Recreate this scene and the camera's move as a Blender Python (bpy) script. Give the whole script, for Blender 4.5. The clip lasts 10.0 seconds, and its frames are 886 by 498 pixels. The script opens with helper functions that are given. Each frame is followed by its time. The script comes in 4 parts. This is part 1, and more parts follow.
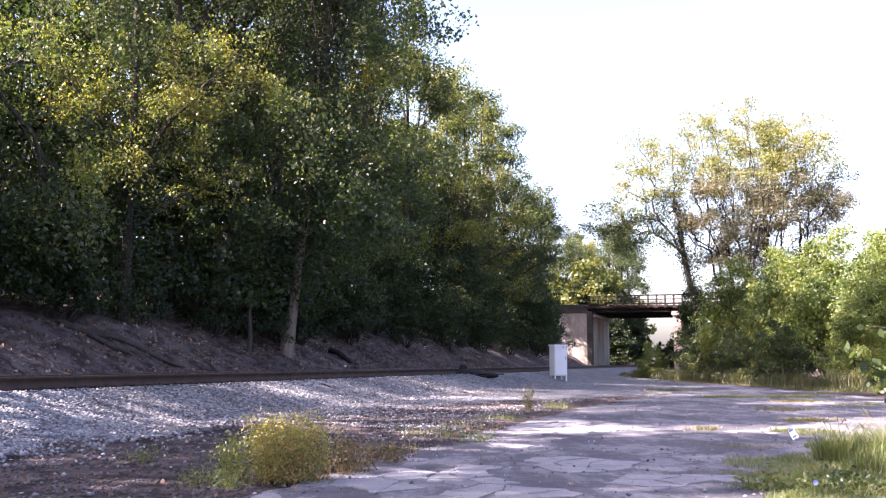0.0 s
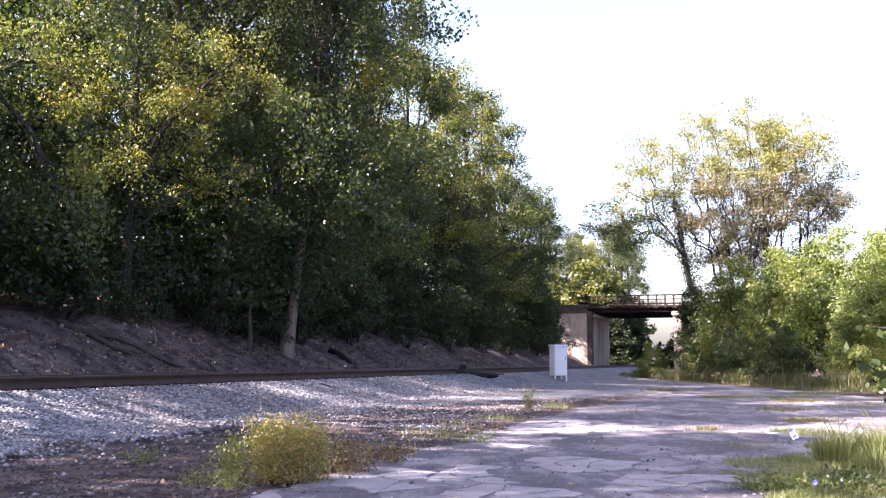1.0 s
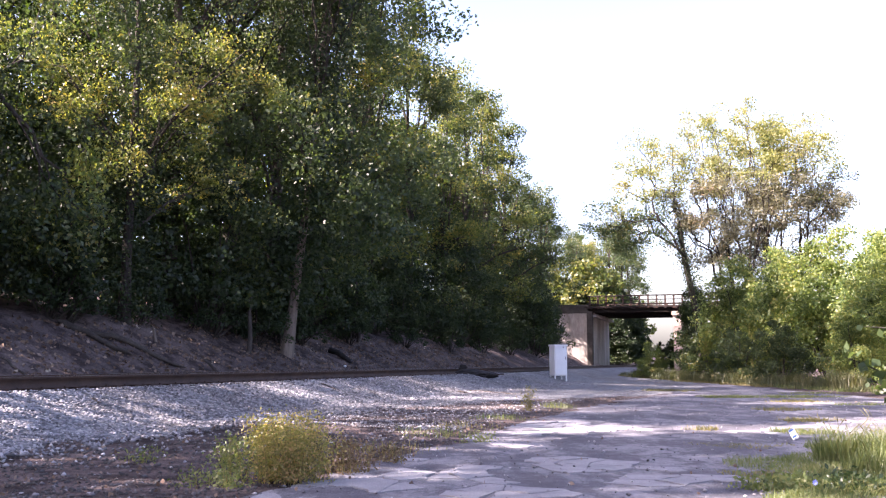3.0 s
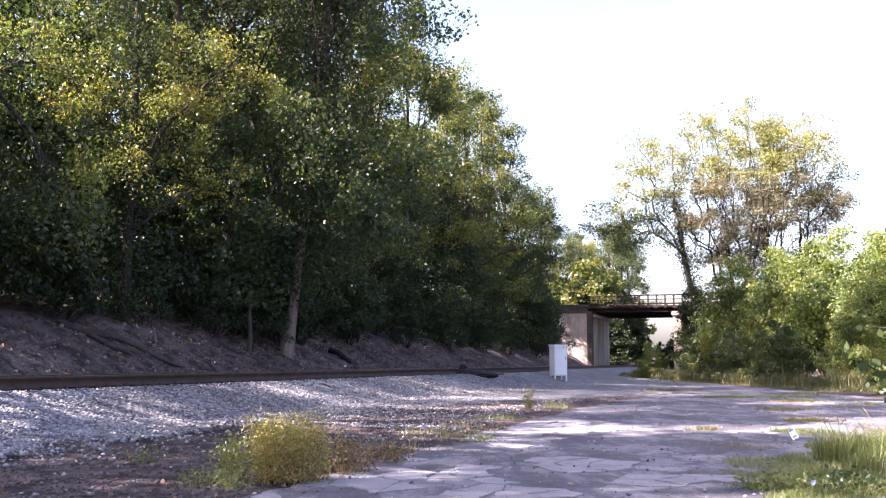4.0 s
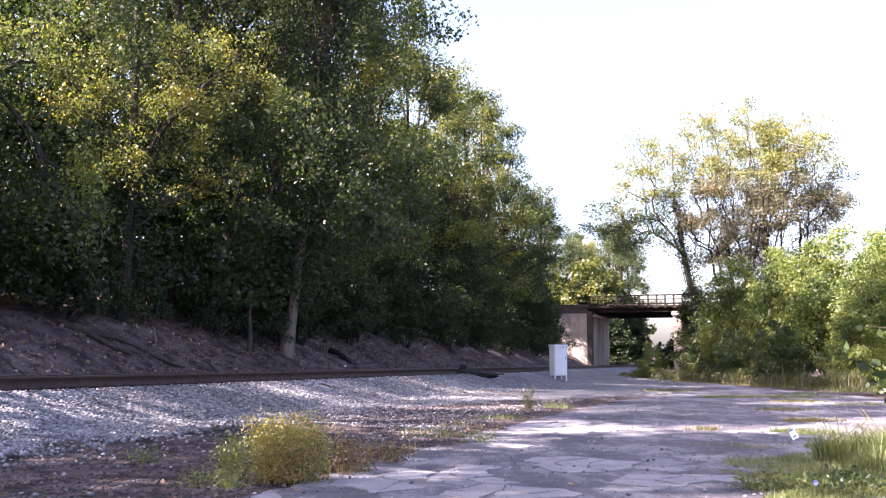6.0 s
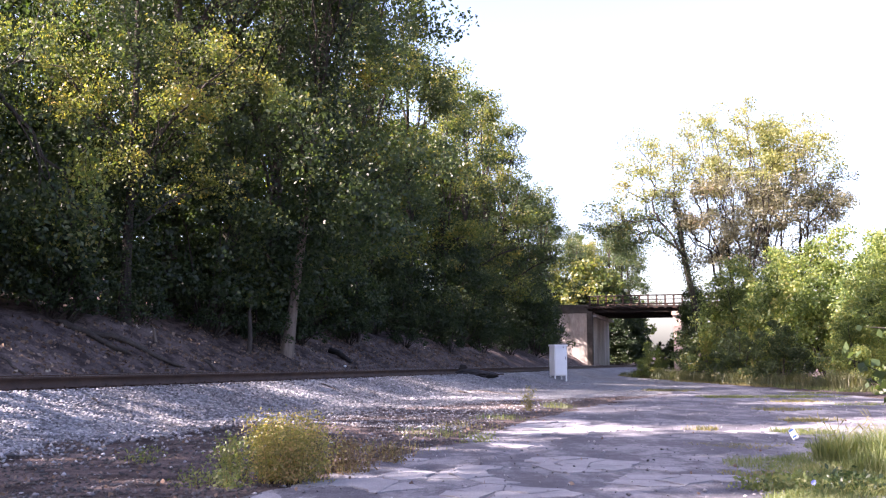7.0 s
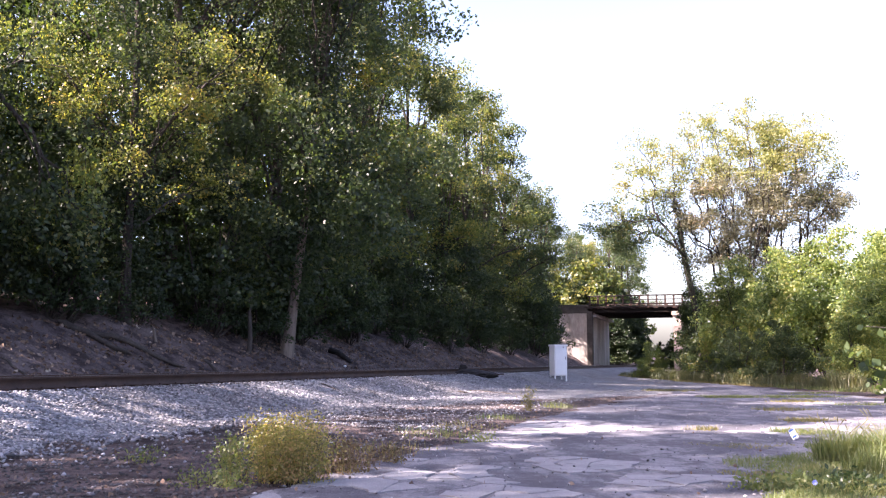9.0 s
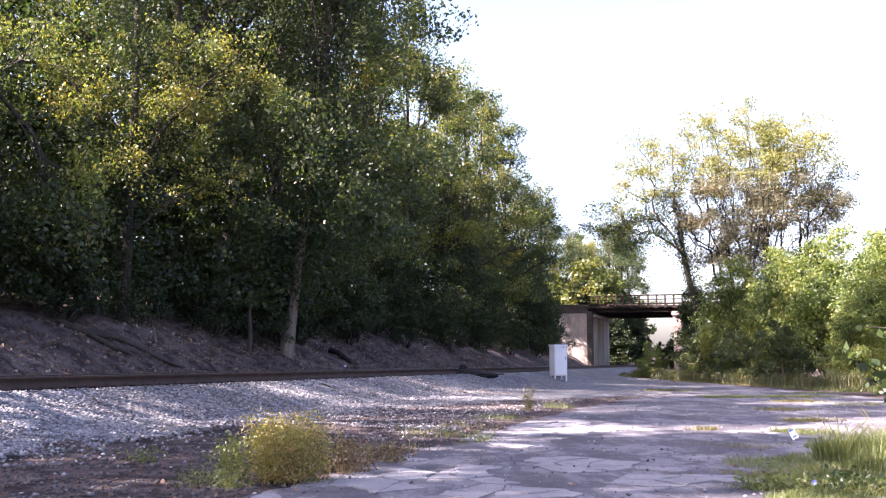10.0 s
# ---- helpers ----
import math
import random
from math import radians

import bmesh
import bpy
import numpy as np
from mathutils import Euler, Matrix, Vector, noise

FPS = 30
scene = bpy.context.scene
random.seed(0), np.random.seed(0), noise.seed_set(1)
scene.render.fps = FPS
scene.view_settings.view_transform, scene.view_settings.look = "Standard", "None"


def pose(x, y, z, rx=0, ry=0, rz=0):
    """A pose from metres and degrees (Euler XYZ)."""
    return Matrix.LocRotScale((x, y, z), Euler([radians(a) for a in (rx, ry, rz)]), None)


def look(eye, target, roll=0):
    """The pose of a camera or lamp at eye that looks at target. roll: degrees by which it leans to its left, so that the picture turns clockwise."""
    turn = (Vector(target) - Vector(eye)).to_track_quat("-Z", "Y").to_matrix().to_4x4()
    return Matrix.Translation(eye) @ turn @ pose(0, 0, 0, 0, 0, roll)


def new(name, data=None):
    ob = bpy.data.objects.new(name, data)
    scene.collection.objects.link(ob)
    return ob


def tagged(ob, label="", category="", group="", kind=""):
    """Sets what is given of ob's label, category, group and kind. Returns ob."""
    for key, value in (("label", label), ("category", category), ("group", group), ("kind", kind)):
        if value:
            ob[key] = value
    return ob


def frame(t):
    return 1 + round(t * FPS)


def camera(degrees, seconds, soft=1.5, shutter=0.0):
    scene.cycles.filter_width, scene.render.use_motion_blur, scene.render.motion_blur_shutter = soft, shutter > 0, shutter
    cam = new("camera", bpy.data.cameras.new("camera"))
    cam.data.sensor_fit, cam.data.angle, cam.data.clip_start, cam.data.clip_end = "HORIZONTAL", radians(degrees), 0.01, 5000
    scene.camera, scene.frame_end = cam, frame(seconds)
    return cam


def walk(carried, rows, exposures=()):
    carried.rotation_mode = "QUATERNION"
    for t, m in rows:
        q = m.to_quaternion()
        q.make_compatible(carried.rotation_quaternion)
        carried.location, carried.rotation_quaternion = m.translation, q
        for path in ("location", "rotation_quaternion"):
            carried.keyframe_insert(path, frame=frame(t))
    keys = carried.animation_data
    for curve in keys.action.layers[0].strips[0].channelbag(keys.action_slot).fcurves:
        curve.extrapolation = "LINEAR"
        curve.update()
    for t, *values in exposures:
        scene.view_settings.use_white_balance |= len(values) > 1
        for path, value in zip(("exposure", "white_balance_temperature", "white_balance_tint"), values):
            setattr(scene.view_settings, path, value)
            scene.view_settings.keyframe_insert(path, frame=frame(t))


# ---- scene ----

# ---------------------------------------------------------------- camera
cam = camera(50.0, 10.0, soft=1.2)
EYE = pose(0, 0, 1.05, 96.84, 0, 0)
walk(cam, [(0, EYE), (10, EYE)], exposures=[(0, 2.88, 6450, 31), (10, 2.88, 6450, 31)])

# ---------------------------------------------------------------- sky and sun
SUN_EL, SUN_AZ = radians(37), radians(-109)      # azimuth clockwise from +y
world = bpy.data.worlds.new("sky")
scene.world = world
world.use_nodes = True
wt = world.node_tree
sky = wt.nodes.new("ShaderNodeTexSky")
sky.sky_type, sky.sun_disc = "NISHITA", False
sky.sun_elevation, sky.sun_rotation = SUN_EL, SUN_AZ
sky.air_density, sky.dust_density, sky.ozone_density = 1.0, 3.5, 1.0
wt.links.new(sky.outputs[0], wt.nodes["Background"].inputs[0])
wt.nodes["Background"].inputs[1].default_value = 0.085
sun = new("sun", bpy.data.lights.new("sun", "SUN"))
sun.data.energy, sun.data.angle, sun.data.color = 5.0, radians(0.53), (1.0, 0.92, 0.80)
to_sun = Vector((math.sin(SUN_AZ) * math.cos(SUN_EL), math.cos(SUN_AZ) * math.cos(SUN_EL), math.sin(SUN_EL)))
sun.matrix_world = look(to_sun * 200, (0, 0, 0))

# ---------------------------------------------------------------- materials


def material(name, rough=0.8, metal=0.0, spec=0.3):
    m = bpy.data.materials.new(name)
    m.use_nodes = True
    nt = m.node_tree
    b = nt.nodes["Principled BSDF"]
    b.inputs["Roughness"].default_value = rough
    b.inputs["Metallic"].default_value = metal
    b.inputs["Specular IOR Level"].default_value = spec
    return m, nt, b


def tex_noise(nt, scale, detail=6, rough=0.6, stretch=None):
    tc = nt.nodes.new("ShaderNodeTexCoord")
    mp = nt.nodes.new("ShaderNodeMapping")
    nt.links.new(tc.outputs["Object"], mp.inputs[0])
    if stretch:
        mp.inputs["Scale"].default_value = stretch
    n = nt.nodes.new("ShaderNodeTexNoise")
    n.inputs["Scale"].default_value = scale
    n.inputs["Detail"].default_value = detail
    n.inputs["Roughness"].default_value = rough
    nt.links.new(mp.outputs[0], n.inputs["Vector"])
    return n


def ramp(nt, source, stops):
    r = nt.nodes.new("ShaderNodeValToRGB")
    el = r.color_ramp.elements
    while len(el) < len(stops):
        el.new(0.5)
    for e, (pos, col) in zip(el, stops):
        e.position, e.color = pos, (*col, 1)
    nt.links.new(source, r.inputs[0])
    return r


def mix(nt, kind, fac, a, b):
    n = nt.nodes.new("ShaderNodeMixRGB")
    n.blend_type = kind
    for sock, v in ((n.inputs[0], fac), (n.inputs[1], a), (n.inputs[2], b)):
        if isinstance(v, (int, float)):
            sock.default_value = v
        elif isinstance(v, tuple):
            sock.default_value = (*v, 1)
        else:
            nt.links.new(v, sock)
    return n


def bump(nt, b, height, strength, distance):
    n = nt.nodes.new("ShaderNodeBump")
    n.inputs["Strength"].default_value, n.inputs["Distance"].default_value = strength, distance
    nt.links.new(height, n.inputs["Height"])
    nt.links.new(n.outputs[0], b.inputs["Normal"])


def surface(name, coarse, fine, stops, rough=0.85, metal=0.0, spec=0.25, depth=0.02, stretch=None, dirt=(0.5, 0.5, 0.5)):
    """Two scales of noise: large stains over a fine grain, with fine relief."""
    m, nt, b = material(name, rough, metal, spec)
    big = tex_noise(nt, coarse, 5, 0.6, stretch)
    small = tex_noise(nt, fine, 4, 0.7, stretch)
    base = ramp(nt, big.outputs[0], stops)
    grain = ramp(nt, small.outputs[0], [(0.3, dirt), (0.7, (1, 1, 1))])
    c = mix(nt, "MULTIPLY", 0.8, base.outputs[0], grain.outputs[0])
    nt.links.new(c.outputs[0], b.inputs["Base Color"])
    bump(nt, b, small.outputs[0], 0.8, depth)
    return m


def leaf_material(name, stops, through_light=0.5, gloss=0.03, tint=(1.35, 1.4, 0.5)):
    m = bpy.data.materials.new(name)
    m.use_nodes = True
    nt = m.node_tree
    nt.nodes.remove(nt.nodes["Principled BSDF"])
    out = nt.nodes["Material Output"]
    geo = nt.nodes.new("ShaderNodeNewGeometry")
    patch = tex_noise(nt, 0.35, 3)
    add = nt.nodes.new("ShaderNodeMath")
    add.operation = "MULTIPLY_ADD"
    nt.links.new(geo.outputs["Random Per Island"], add.inputs[0])
    add.inputs[1].default_value = 0.55
    sh = nt.nodes.new("ShaderNodeMath")
    sh.operation = "MULTIPLY_ADD"
    nt.links.new(patch.outputs[0], sh.inputs[0])
    sh.inputs[1].default_value, sh.inputs[2].default_value = 1.4, -0.45
    nt.links.new(sh.outputs[0], add.inputs[2])
    col = ramp(nt, add.outputs[0], stops)
    dif, tra, glo = (nt.nodes.new("ShaderNodeBsdf" + k) for k in ("Diffuse", "Translucent", "Glossy"))
    nt.links.new(col.outputs[0], dif.inputs[0])
    tr_col = mix(nt, "MULTIPLY", 1.0, col.outputs[0], tint)
    nt.links.new(tr_col.outputs[0], tra.inputs[0])
    glo.inputs["Roughness"].default_value = 0.45
    m1, m2 = nt.nodes.new("ShaderNodeMixShader"), nt.nodes.new("ShaderNodeMixShader")
    m1.inputs[0].default_value, m2.inputs[0].default_value = through_light, gloss
    nt.links.new(dif.outputs[0], m1.inputs[1]), nt.links.new(tra.outputs[0], m1.inputs[2])
    nt.links.new(m1.outputs[0], m2.inputs[1]), nt.links.new(glo.outputs[0], m2.inputs[2])
    nt.links.new(m2.outputs[0], out.inputs[0])
    return m


M_LEAF = leaf_material("leaf_deep_green", [(0.1, (0.025, 0.042, 0.021)), (0.45, (0.042, 0.068, 0.028)), (0.75, (0.074, 0.102, 0.036)), (0.97, (0.18, 0.17, 0.05))], 0.5, 0.03, (1.4, 1.35, 0.62))
# ivy, and undergrowth leaves darkened so the colour carries the shade under trees
M_IVY_SHADE = leaf_material("ivy_and_shaded_leaf", [(0.1, (0.014, 0.025, 0.014)), (0.5, (0.025, 0.042, 0.019)), (0.85, (0.048, 0.067, 0.027)), (0.98, (0.11, 0.11, 0.04))], 0.4, 0.025)
M_DEEP = leaf_material("deep_wood_leaf", [(0.1, (0.018, 0.034, 0.014)), (0.5, (0.032, 0.056, 0.018)), (0.85, (0.055, 0.085, 0.024)), (0.98, (0.12, 0.13, 0.03))], 0.45, 0.0)
M_LEAF_Y = leaf_material("leaf_yellow_green", [(0.1, (0.05, 0.08, 0.028)), (0.45, (0.10, 0.13, 0.04)), (0.8, (0.21, 0.20, 0.055)), (0.97, (0.32, 0.23, 0.07))], 0.6, 0.03, (1.4, 1.35, 0.6))
M_LEAF_B = leaf_material("leaf_bright_green", [(0.1, (0.05, 0.085, 0.03)), (0.5, (0.125, 0.17, 0.048)), (0.85, (0.26, 0.27, 0.075)), (0.98, (0.33, 0.25, 0.12))], 0.5, 0.03, (1.3, 1.35, 0.62))
M_LEAF_D = leaf_material("leaf_dull_grey", [(0.1, (0.07, 0.075, 0.05)), (0.45, (0.115, 0.115, 0.075)), (0.75, (0.165, 0.155, 0.085)), (0.97, (0.24, 0.17, 0.10))], 0.45, 0.04, (1.25, 1.2, 0.75))
M_LEAF_G = leaf_material("leaf_pale_gold", [(0.1, (0.11, 0.135, 0.045)), (0.45, (0.18, 0.19, 0.065)), (0.8, (0.26, 0.245, 0.085)), (0.97, (0.32, 0.23, 0.09))], 0.5, 0.03, (1.15, 1.2, 0.65))
M_GRASS = leaf_material("grass_blade", [(0.1, (0.06, 0.09, 0.032)), (0.45, (0.125, 0.155, 0.055)), (0.8, (0.215, 0.22, 0.095)), (0.97, (0.33, 0.29, 0.15))], 0.4)
# darker than grass_blade: the verge's shade is put into this colour
M_VERGE_SHADE = leaf_material("shaded_verge_blade", [(0.1, (0.045, 0.06, 0.026)), (0.5, (0.085, 0.095, 0.042)), (0.85, (0.14, 0.13, 0.06)), (0.98, (0.24, 0.20, 0.11))], 0.35)
M_DRY = leaf_material("dry_grass", [(0.1, (0.10, 0.11, 0.045)), (0.5, (0.18, 0.16, 0.07)), (0.9, (0.28, 0.22, 0.11))], 0.4)
M_GOLD = leaf_material("weed_gold", [(0.1, (0.12, 0.145, 0.05)), (0.35, (0.22, 0.215, 0.075)), (0.6, (0.34, 0.27, 0.12)), (0.97, (0.46, 0.25, 0.15))], 0.5)
M_BROWN_WEED = leaf_material("weed_brown", [(0.1, (0.06, 0.05, 0.03)), (0.5, (0.11, 0.075, 0.045)), (0.9, (0.16, 0.11, 0.06))], 0.3)
M_BARK = surface("bark", 1.5, 14, [(0.3, (0.03, 0.026, 0.022)), (0.7, (0.08, 0.068, 0.058))], 0.95, 0, 0.1, 0.04, (1, 1, 0.25))
M_PALE_BARK = surface("pale_bark", 1.5, 12, [(0.3, (0.12, 0.095, 0.08)), (0.7, (0.24, 0.195, 0.165))], 0.95, 0, 0.1, 0.03, (1, 1, 0.2))
M_DEAD = surface("dead_wood", 2, 18, [(0.3, (0.04, 0.033, 0.03)), (0.7, (0.10, 0.085, 0.075))], 0.95, 0, 0.1, 0.02)
M_RUST = surface("rusty_rail_steel", 3, 40, [(0.3, (0.038, 0.022, 0.017)), (0.7, (0.08, 0.045, 0.032))], 0.75, 0.2, 0.3, 0.004)
M_HEAD = surface("worn_rail_head", 3, 60, [(0.3, (0.16, 0.14, 0.13)), (0.7, (0.28, 0.26, 0.25))], 0.4, 0.9, 0.5, 0.001)
M_TIE = surface("tarred_timber", 2, 25, [(0.3, (0.03, 0.025, 0.022)), (0.7, (0.07, 0.06, 0.05))], 0.9, 0, 0.2, 0.01)
M_CONCRETE = surface("weathered_concrete", 0.5, 6, [(0.30, (0.14, 0.12, 0.11)), (0.45, (0.30, 0.27, 0.25)), (0.7, (0.46, 0.43, 0.40))], 0.9, 0, 0.2, 0.02, (1, 1, 0.3), (0.6, 0.58, 0.55))
# dark concrete of the sooty coping band and of the corner pier
M_CONCRETE_D = surface("dark_concrete", 0.8, 6, [(0.3, (0.025, 0.022, 0.02)), (0.7, (0.08, 0.07, 0.062))], 0.9, 0, 0.2, 0.02)
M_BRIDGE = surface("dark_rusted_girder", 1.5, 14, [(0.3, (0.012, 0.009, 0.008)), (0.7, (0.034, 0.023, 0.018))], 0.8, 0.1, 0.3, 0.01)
M_RAILING = surface("red_brown_railing_timber", 1.5, 14, [(0.3, (0.035, 0.021, 0.017)), (0.7, (0.085, 0.05, 0.036))], 0.85, 0, 0.2, 0.01)
M_PIER = surface("pale_pier_concrete", 0.7, 8, [(0.3, (0.34, 0.24, 0.20)), (0.7, (0.48, 0.38, 0.33))], 0.9, 0, 0.2, 0.02)
M_CABINET = surface("white_painted_steel", 1.2, 25, [(0.25, (0.68, 0.69, 0.71)), (0.6, (0.80, 0.80, 0.81))], 0.45, 0, 0.45, 0.001, None, (0.92, 0.92, 0.92))
M_METAL = surface("dull_zinc", 3, 30, [(0.3, (0.2, 0.2, 0.2)), (0.7, (0.33, 0.33, 0.34))], 0.5, 0.8, 0.5, 0.001)
M_BLACK = surface("black_debris", 4, 25, [(0.3, (0.012, 0.011, 0.011)), (0.7, (0.035, 0.03, 0.03))], 0.8, 0, 0.2, 0.01)
M_SLAB = surface("pale_worn_asphalt", 2.6, 55, [(0.3, (0.20, 0.197, 0.213)), (0.55, (0.26, 0.253, 0.27)), (0.75, (0.31, 0.30, 0.315))], 0.9, 0, 0.2, 0.006, None, (0.6, 0.6, 0.6))
M_WHITE = surface("white_card", 8, 50, [(0.3, (0.58, 0.60, 0.63)), (0.7, (0.68, 0.70, 0.72))], 0.6, 0, 0.3, 0.0005, None, (0.95, 0.95, 0.95))
M_BLUE = surface("blue_print", 8, 50, [(0.3, (0.05, 0.12, 0.35)), (0.7, (0.08, 0.18, 0.45))], 0.6, 0, 0.3, 0.0005)
M_PETAL = leaf_material("petal_blue", [(0.2, (0.22, 0.25, 0.62)), (0.8, (0.32, 0.35, 0.75))], 0.3, 0.03, (1, 1, 1))


def stone_material():
    m, nt, b = material("crushed_stone", 0.85, 0, 0.3)
    geo = nt.nodes.new("ShaderNodeNewGeometry")
    r = ramp(nt, geo.outputs["Random Per Island"], [(0.0, (0.07, 0.07, 0.075)), (0.3, (0.15, 0.145, 0.16)), (0.65, (0.24, 0.235, 0.255)), (0.93, (0.36, 0.355, 0.37)), (1.0, (0.48, 0.47, 0.46))])
    n = tex_noise(nt, 0.25, 4)
    st = ramp(nt, n.outputs[0], [(0.35, (0.62, 0.55, 0.5)), (0.6, (1, 1, 1))])
    c = mix(nt, "MULTIPLY", 0.7, r.outputs[0], st.outputs[0])
    nt.links.new(c.outputs[0], b.inputs["Base Color"])
    return m


M_STONE = stone_material()
M_CINDER = surface("cinder_and_grit", 6, 40, [(0.3, (0.05, 0.045, 0.045)), (0.55, (0.12, 0.11, 0.11)), (0.75, (0.26, 0.25, 0.255))], 0.9)


# ---------------------------------------------------------------- the track's line
PSI = radians(17.3)
CP, SP = math.cos(PSI), math.sin(PSI)
RAIL_P, GAUGE = -10.35, 1.5
BRIDGE_S = 93.0


def tr(s, p, z=0.0):
    """A place s metres along the track's line and p metres across it (minus: beyond the track)."""
    return Vector((CP * p + SP * s, -SP * p + CP * s, z))


def along(s, p, z=0.0):
    return Matrix.Translation(tr(s, p, z)) @ Matrix.Rotation(-PSI, 4, "Z")


PROFILE_P = [-400, -60, -44, -32, -26, -20, -17.2, -15.2, -13.6, -12.7, -9.75, -8.1, -6.2, -3.9, -3.5, 400]
PROFILE_Z = [34.0, 12.0, 8.0, 4.6, 3.5, 2.95, 2.35, 1.35, 0.52, 0.60, 0.60, 0.13, 0.07, 0.02, -0.03, -0.03]


def smooth_noise(x, y, seed=0):
    """Cheap smooth value noise from sines, for arrays."""
    a = np.sin(x * 1.3 + 1.7 * seed + 1.1 * np.sin(y * 0.9 + seed)) + np.sin(y * 1.7 - 0.6 * seed + 1.3 * np.sin(x * 0.7 - seed))
    return a * 0.25 + 0.25 * np.sin(x * 2.9 + y * 2.3 + seed) + 0.25 * np.sin(x * 3.7 - y * 3.1 + 2 * seed)


def ground_z(x, y):
    x, y = np.asarray(x, float), np.asarray(y, float)
    p, s = x * CP - y * SP, x * SP + y * CP
    z = np.interp(p, PROFILE_P, PROFILE_Z)
    bank = np.clip((-13.2 - p) / 2.5, 0, 1)
    z = z + bank * (0.16 * smooth_noise(x * 0.9, y * 0.9, 3) + 0.07 * smooth_noise(x * 2.6, y * 2.6, 5))
    z = z + np.clip((-3.8 - p) / 2, 0, 1) * (p > -8.5) * 0.035 * smooth_noise(x * 1.5, y * 1.5, 7)
    fill = np.clip((s - BRIDGE_S - 1.5) / 4, 0, 1) * np.clip((BRIDGE_S + 20 - s) / 6, 0, 1) * np.clip((-15.2 - p) / 4, 0, 1)
    z = np.where(fill > 0, np.maximum(z, fill * 6.0), z)
    verge = np.clip((x - 14.0) / 6, 0, 1) * (p > -3)
    return z + verge * (0.12 + 0.12 * smooth_noise(x * 0.8, y * 0.8, 9))


def gz(x, y):
    return float(ground_z(x, y))


# ---------------------------------------------------------------- mesh helpers


def mesh_from(name, verts, faces_flat, per, mat, smooth=False):
    """A mesh from arrays of vertices and faces of per corners each."""
    me = bpy.data.meshes.new(name)
    verts = np.asarray(verts, np.float32).reshape(-1, 3)
    faces_flat = np.asarray(faces_flat, np.int32).reshape(-1)
    n = len(faces_flat) // per
    me.vertices.add(len(verts))
    me.vertices.foreach_set("co", verts.ravel())
    me.loops.add(len(faces_flat))
    me.loops.foreach_set("vertex_index", faces_flat)
    me.polygons.add(n)
    me.polygons.foreach_set("loop_start", np.arange(n, dtype=np.int32) * per)
    me.polygons.foreach_set("loop_total", np.full(n, per, np.int32))
    me.materials.append(mat)
    me.update(calc_edges=True)
    if smooth:
        me.polygons.foreach_set("use_smooth", np.ones(n, bool))
    me.validate()
    return me


def part(name, bm, mat, parent=None, label=""):
    """Link a bmesh (or a mesh) as one object, under a thing or a part."""
    if isinstance(bm, bpy.types.Mesh):
        me = bm
    else:
        me = bpy.data.meshes.new(name)
        bm.to_mesh(me)
        bm.free()
        me.materials.append(mat)
    ob = new(name, me)
    ob.parent = parent
    if label:
        tagged(ob, label)
    return ob


def box(sx, sy, sz, at=(0, 0, 0), bevel=0.0, bm=None, turn=None):
    bm = bm or bmesh.new()
    r = bmesh.ops.create_cube(bm, size=1.0)
    m = Matrix.Translation(at) @ (turn or Matrix()) @ Matrix.Diagonal((sx, sy, sz, 1))
    bmesh.ops.transform(bm, matrix=m, verts=r["verts"])
    if bevel:
        edges = list({e for v in r["verts"] for e in v.link_edges})
        bmesh.ops.bevel(bm, geom=edges, offset=bevel, segments=2, affect="EDGES")
    return bm


def tube_arrays(path, radii, sides=7, wobble=0.0, rng=None):
    """Rings of vertices along a path, and quads between them, closed by a tip."""
    path = np.asarray(path, float)
    n = len(path)
    tan = np.gradient(path, axis=0)
    tan /= np.linalg.norm(tan, axis=1)[:, None] + 1e-9
    ref = np.where(np.abs(tan[:, 2:3]) > 0.9, np.array([[1.0, 0, 0]]), np.array([[0, 0, 1.0]]))
    u = np.cross(tan, ref)
    u /= np.linalg.norm(u, axis=1)[:, None] + 1e-9
    w = np.cross(tan, u)
    a = np.arange(sides) / sides * 2 * np.pi
    rr = np.asarray(radii, float)[:, None] * np.ones(sides)
    if wobble and rng is not None:
        rr = rr * (1 + wobble * rng.uniform(-1, 1, rr.shape))
    v = path[:, None, :] + rr[..., None] * (np.cos(a)[None, :, None] * u[:, None, :] + np.sin(a)[None, :, None] * w[:, None, :])
    i = np.arange(n - 1)[:, None] * sides
    j, k = np.arange(sides)[None, :], (np.arange(sides)[None, :] + 1) % sides
    f = np.stack([i + j, i + k, i + sides + k, i + sides + j], -1)
    return v.reshape(-1, 3), f.reshape(-1, 4)


def tubes_mesh(name, tubes, mat):
    vs, fs, off = [], [], 0
    for v, f in tubes:
        vs.append(v), fs.append(f + off)
        off += len(v)
    return mesh_from(name, np.concatenate(vs), np.concatenate(fs), 4, mat, True)


def leaf_arrays(centres, size, rng, droop=0.3, narrow=0.55):
    """One folded, pointed leaf of four corners round each centre."""
    n = len(centres)
    d = rng.normal(size=(n, 3))
    d[:, 2] -= droop
    d /= np.linalg.norm(d, axis=1)[:, None]
    e = rng.normal(size=(n, 3))
    e[:, 2] *= 0.6
    s = np.cross(d, e)
    s /= np.linalg.norm(s, axis=1)[:, None] + 1e-9
    nrm = np.cross(d, s)
    L = size * rng.uniform(0.6, 1.3, (n, 1))
    W = L * narrow * rng.uniform(0.8, 1.2, (n, 1))
    c = np.asarray(centres)
    v = np.stack([c - d * L * 0.5, c + s * W * 0.5 + nrm * W * 0.12, c + d * L * 0.5, c - s * W * 0.5 + nrm * W * 0.12], 1)
    return v.reshape(-1, 3), np.arange(4 * n)


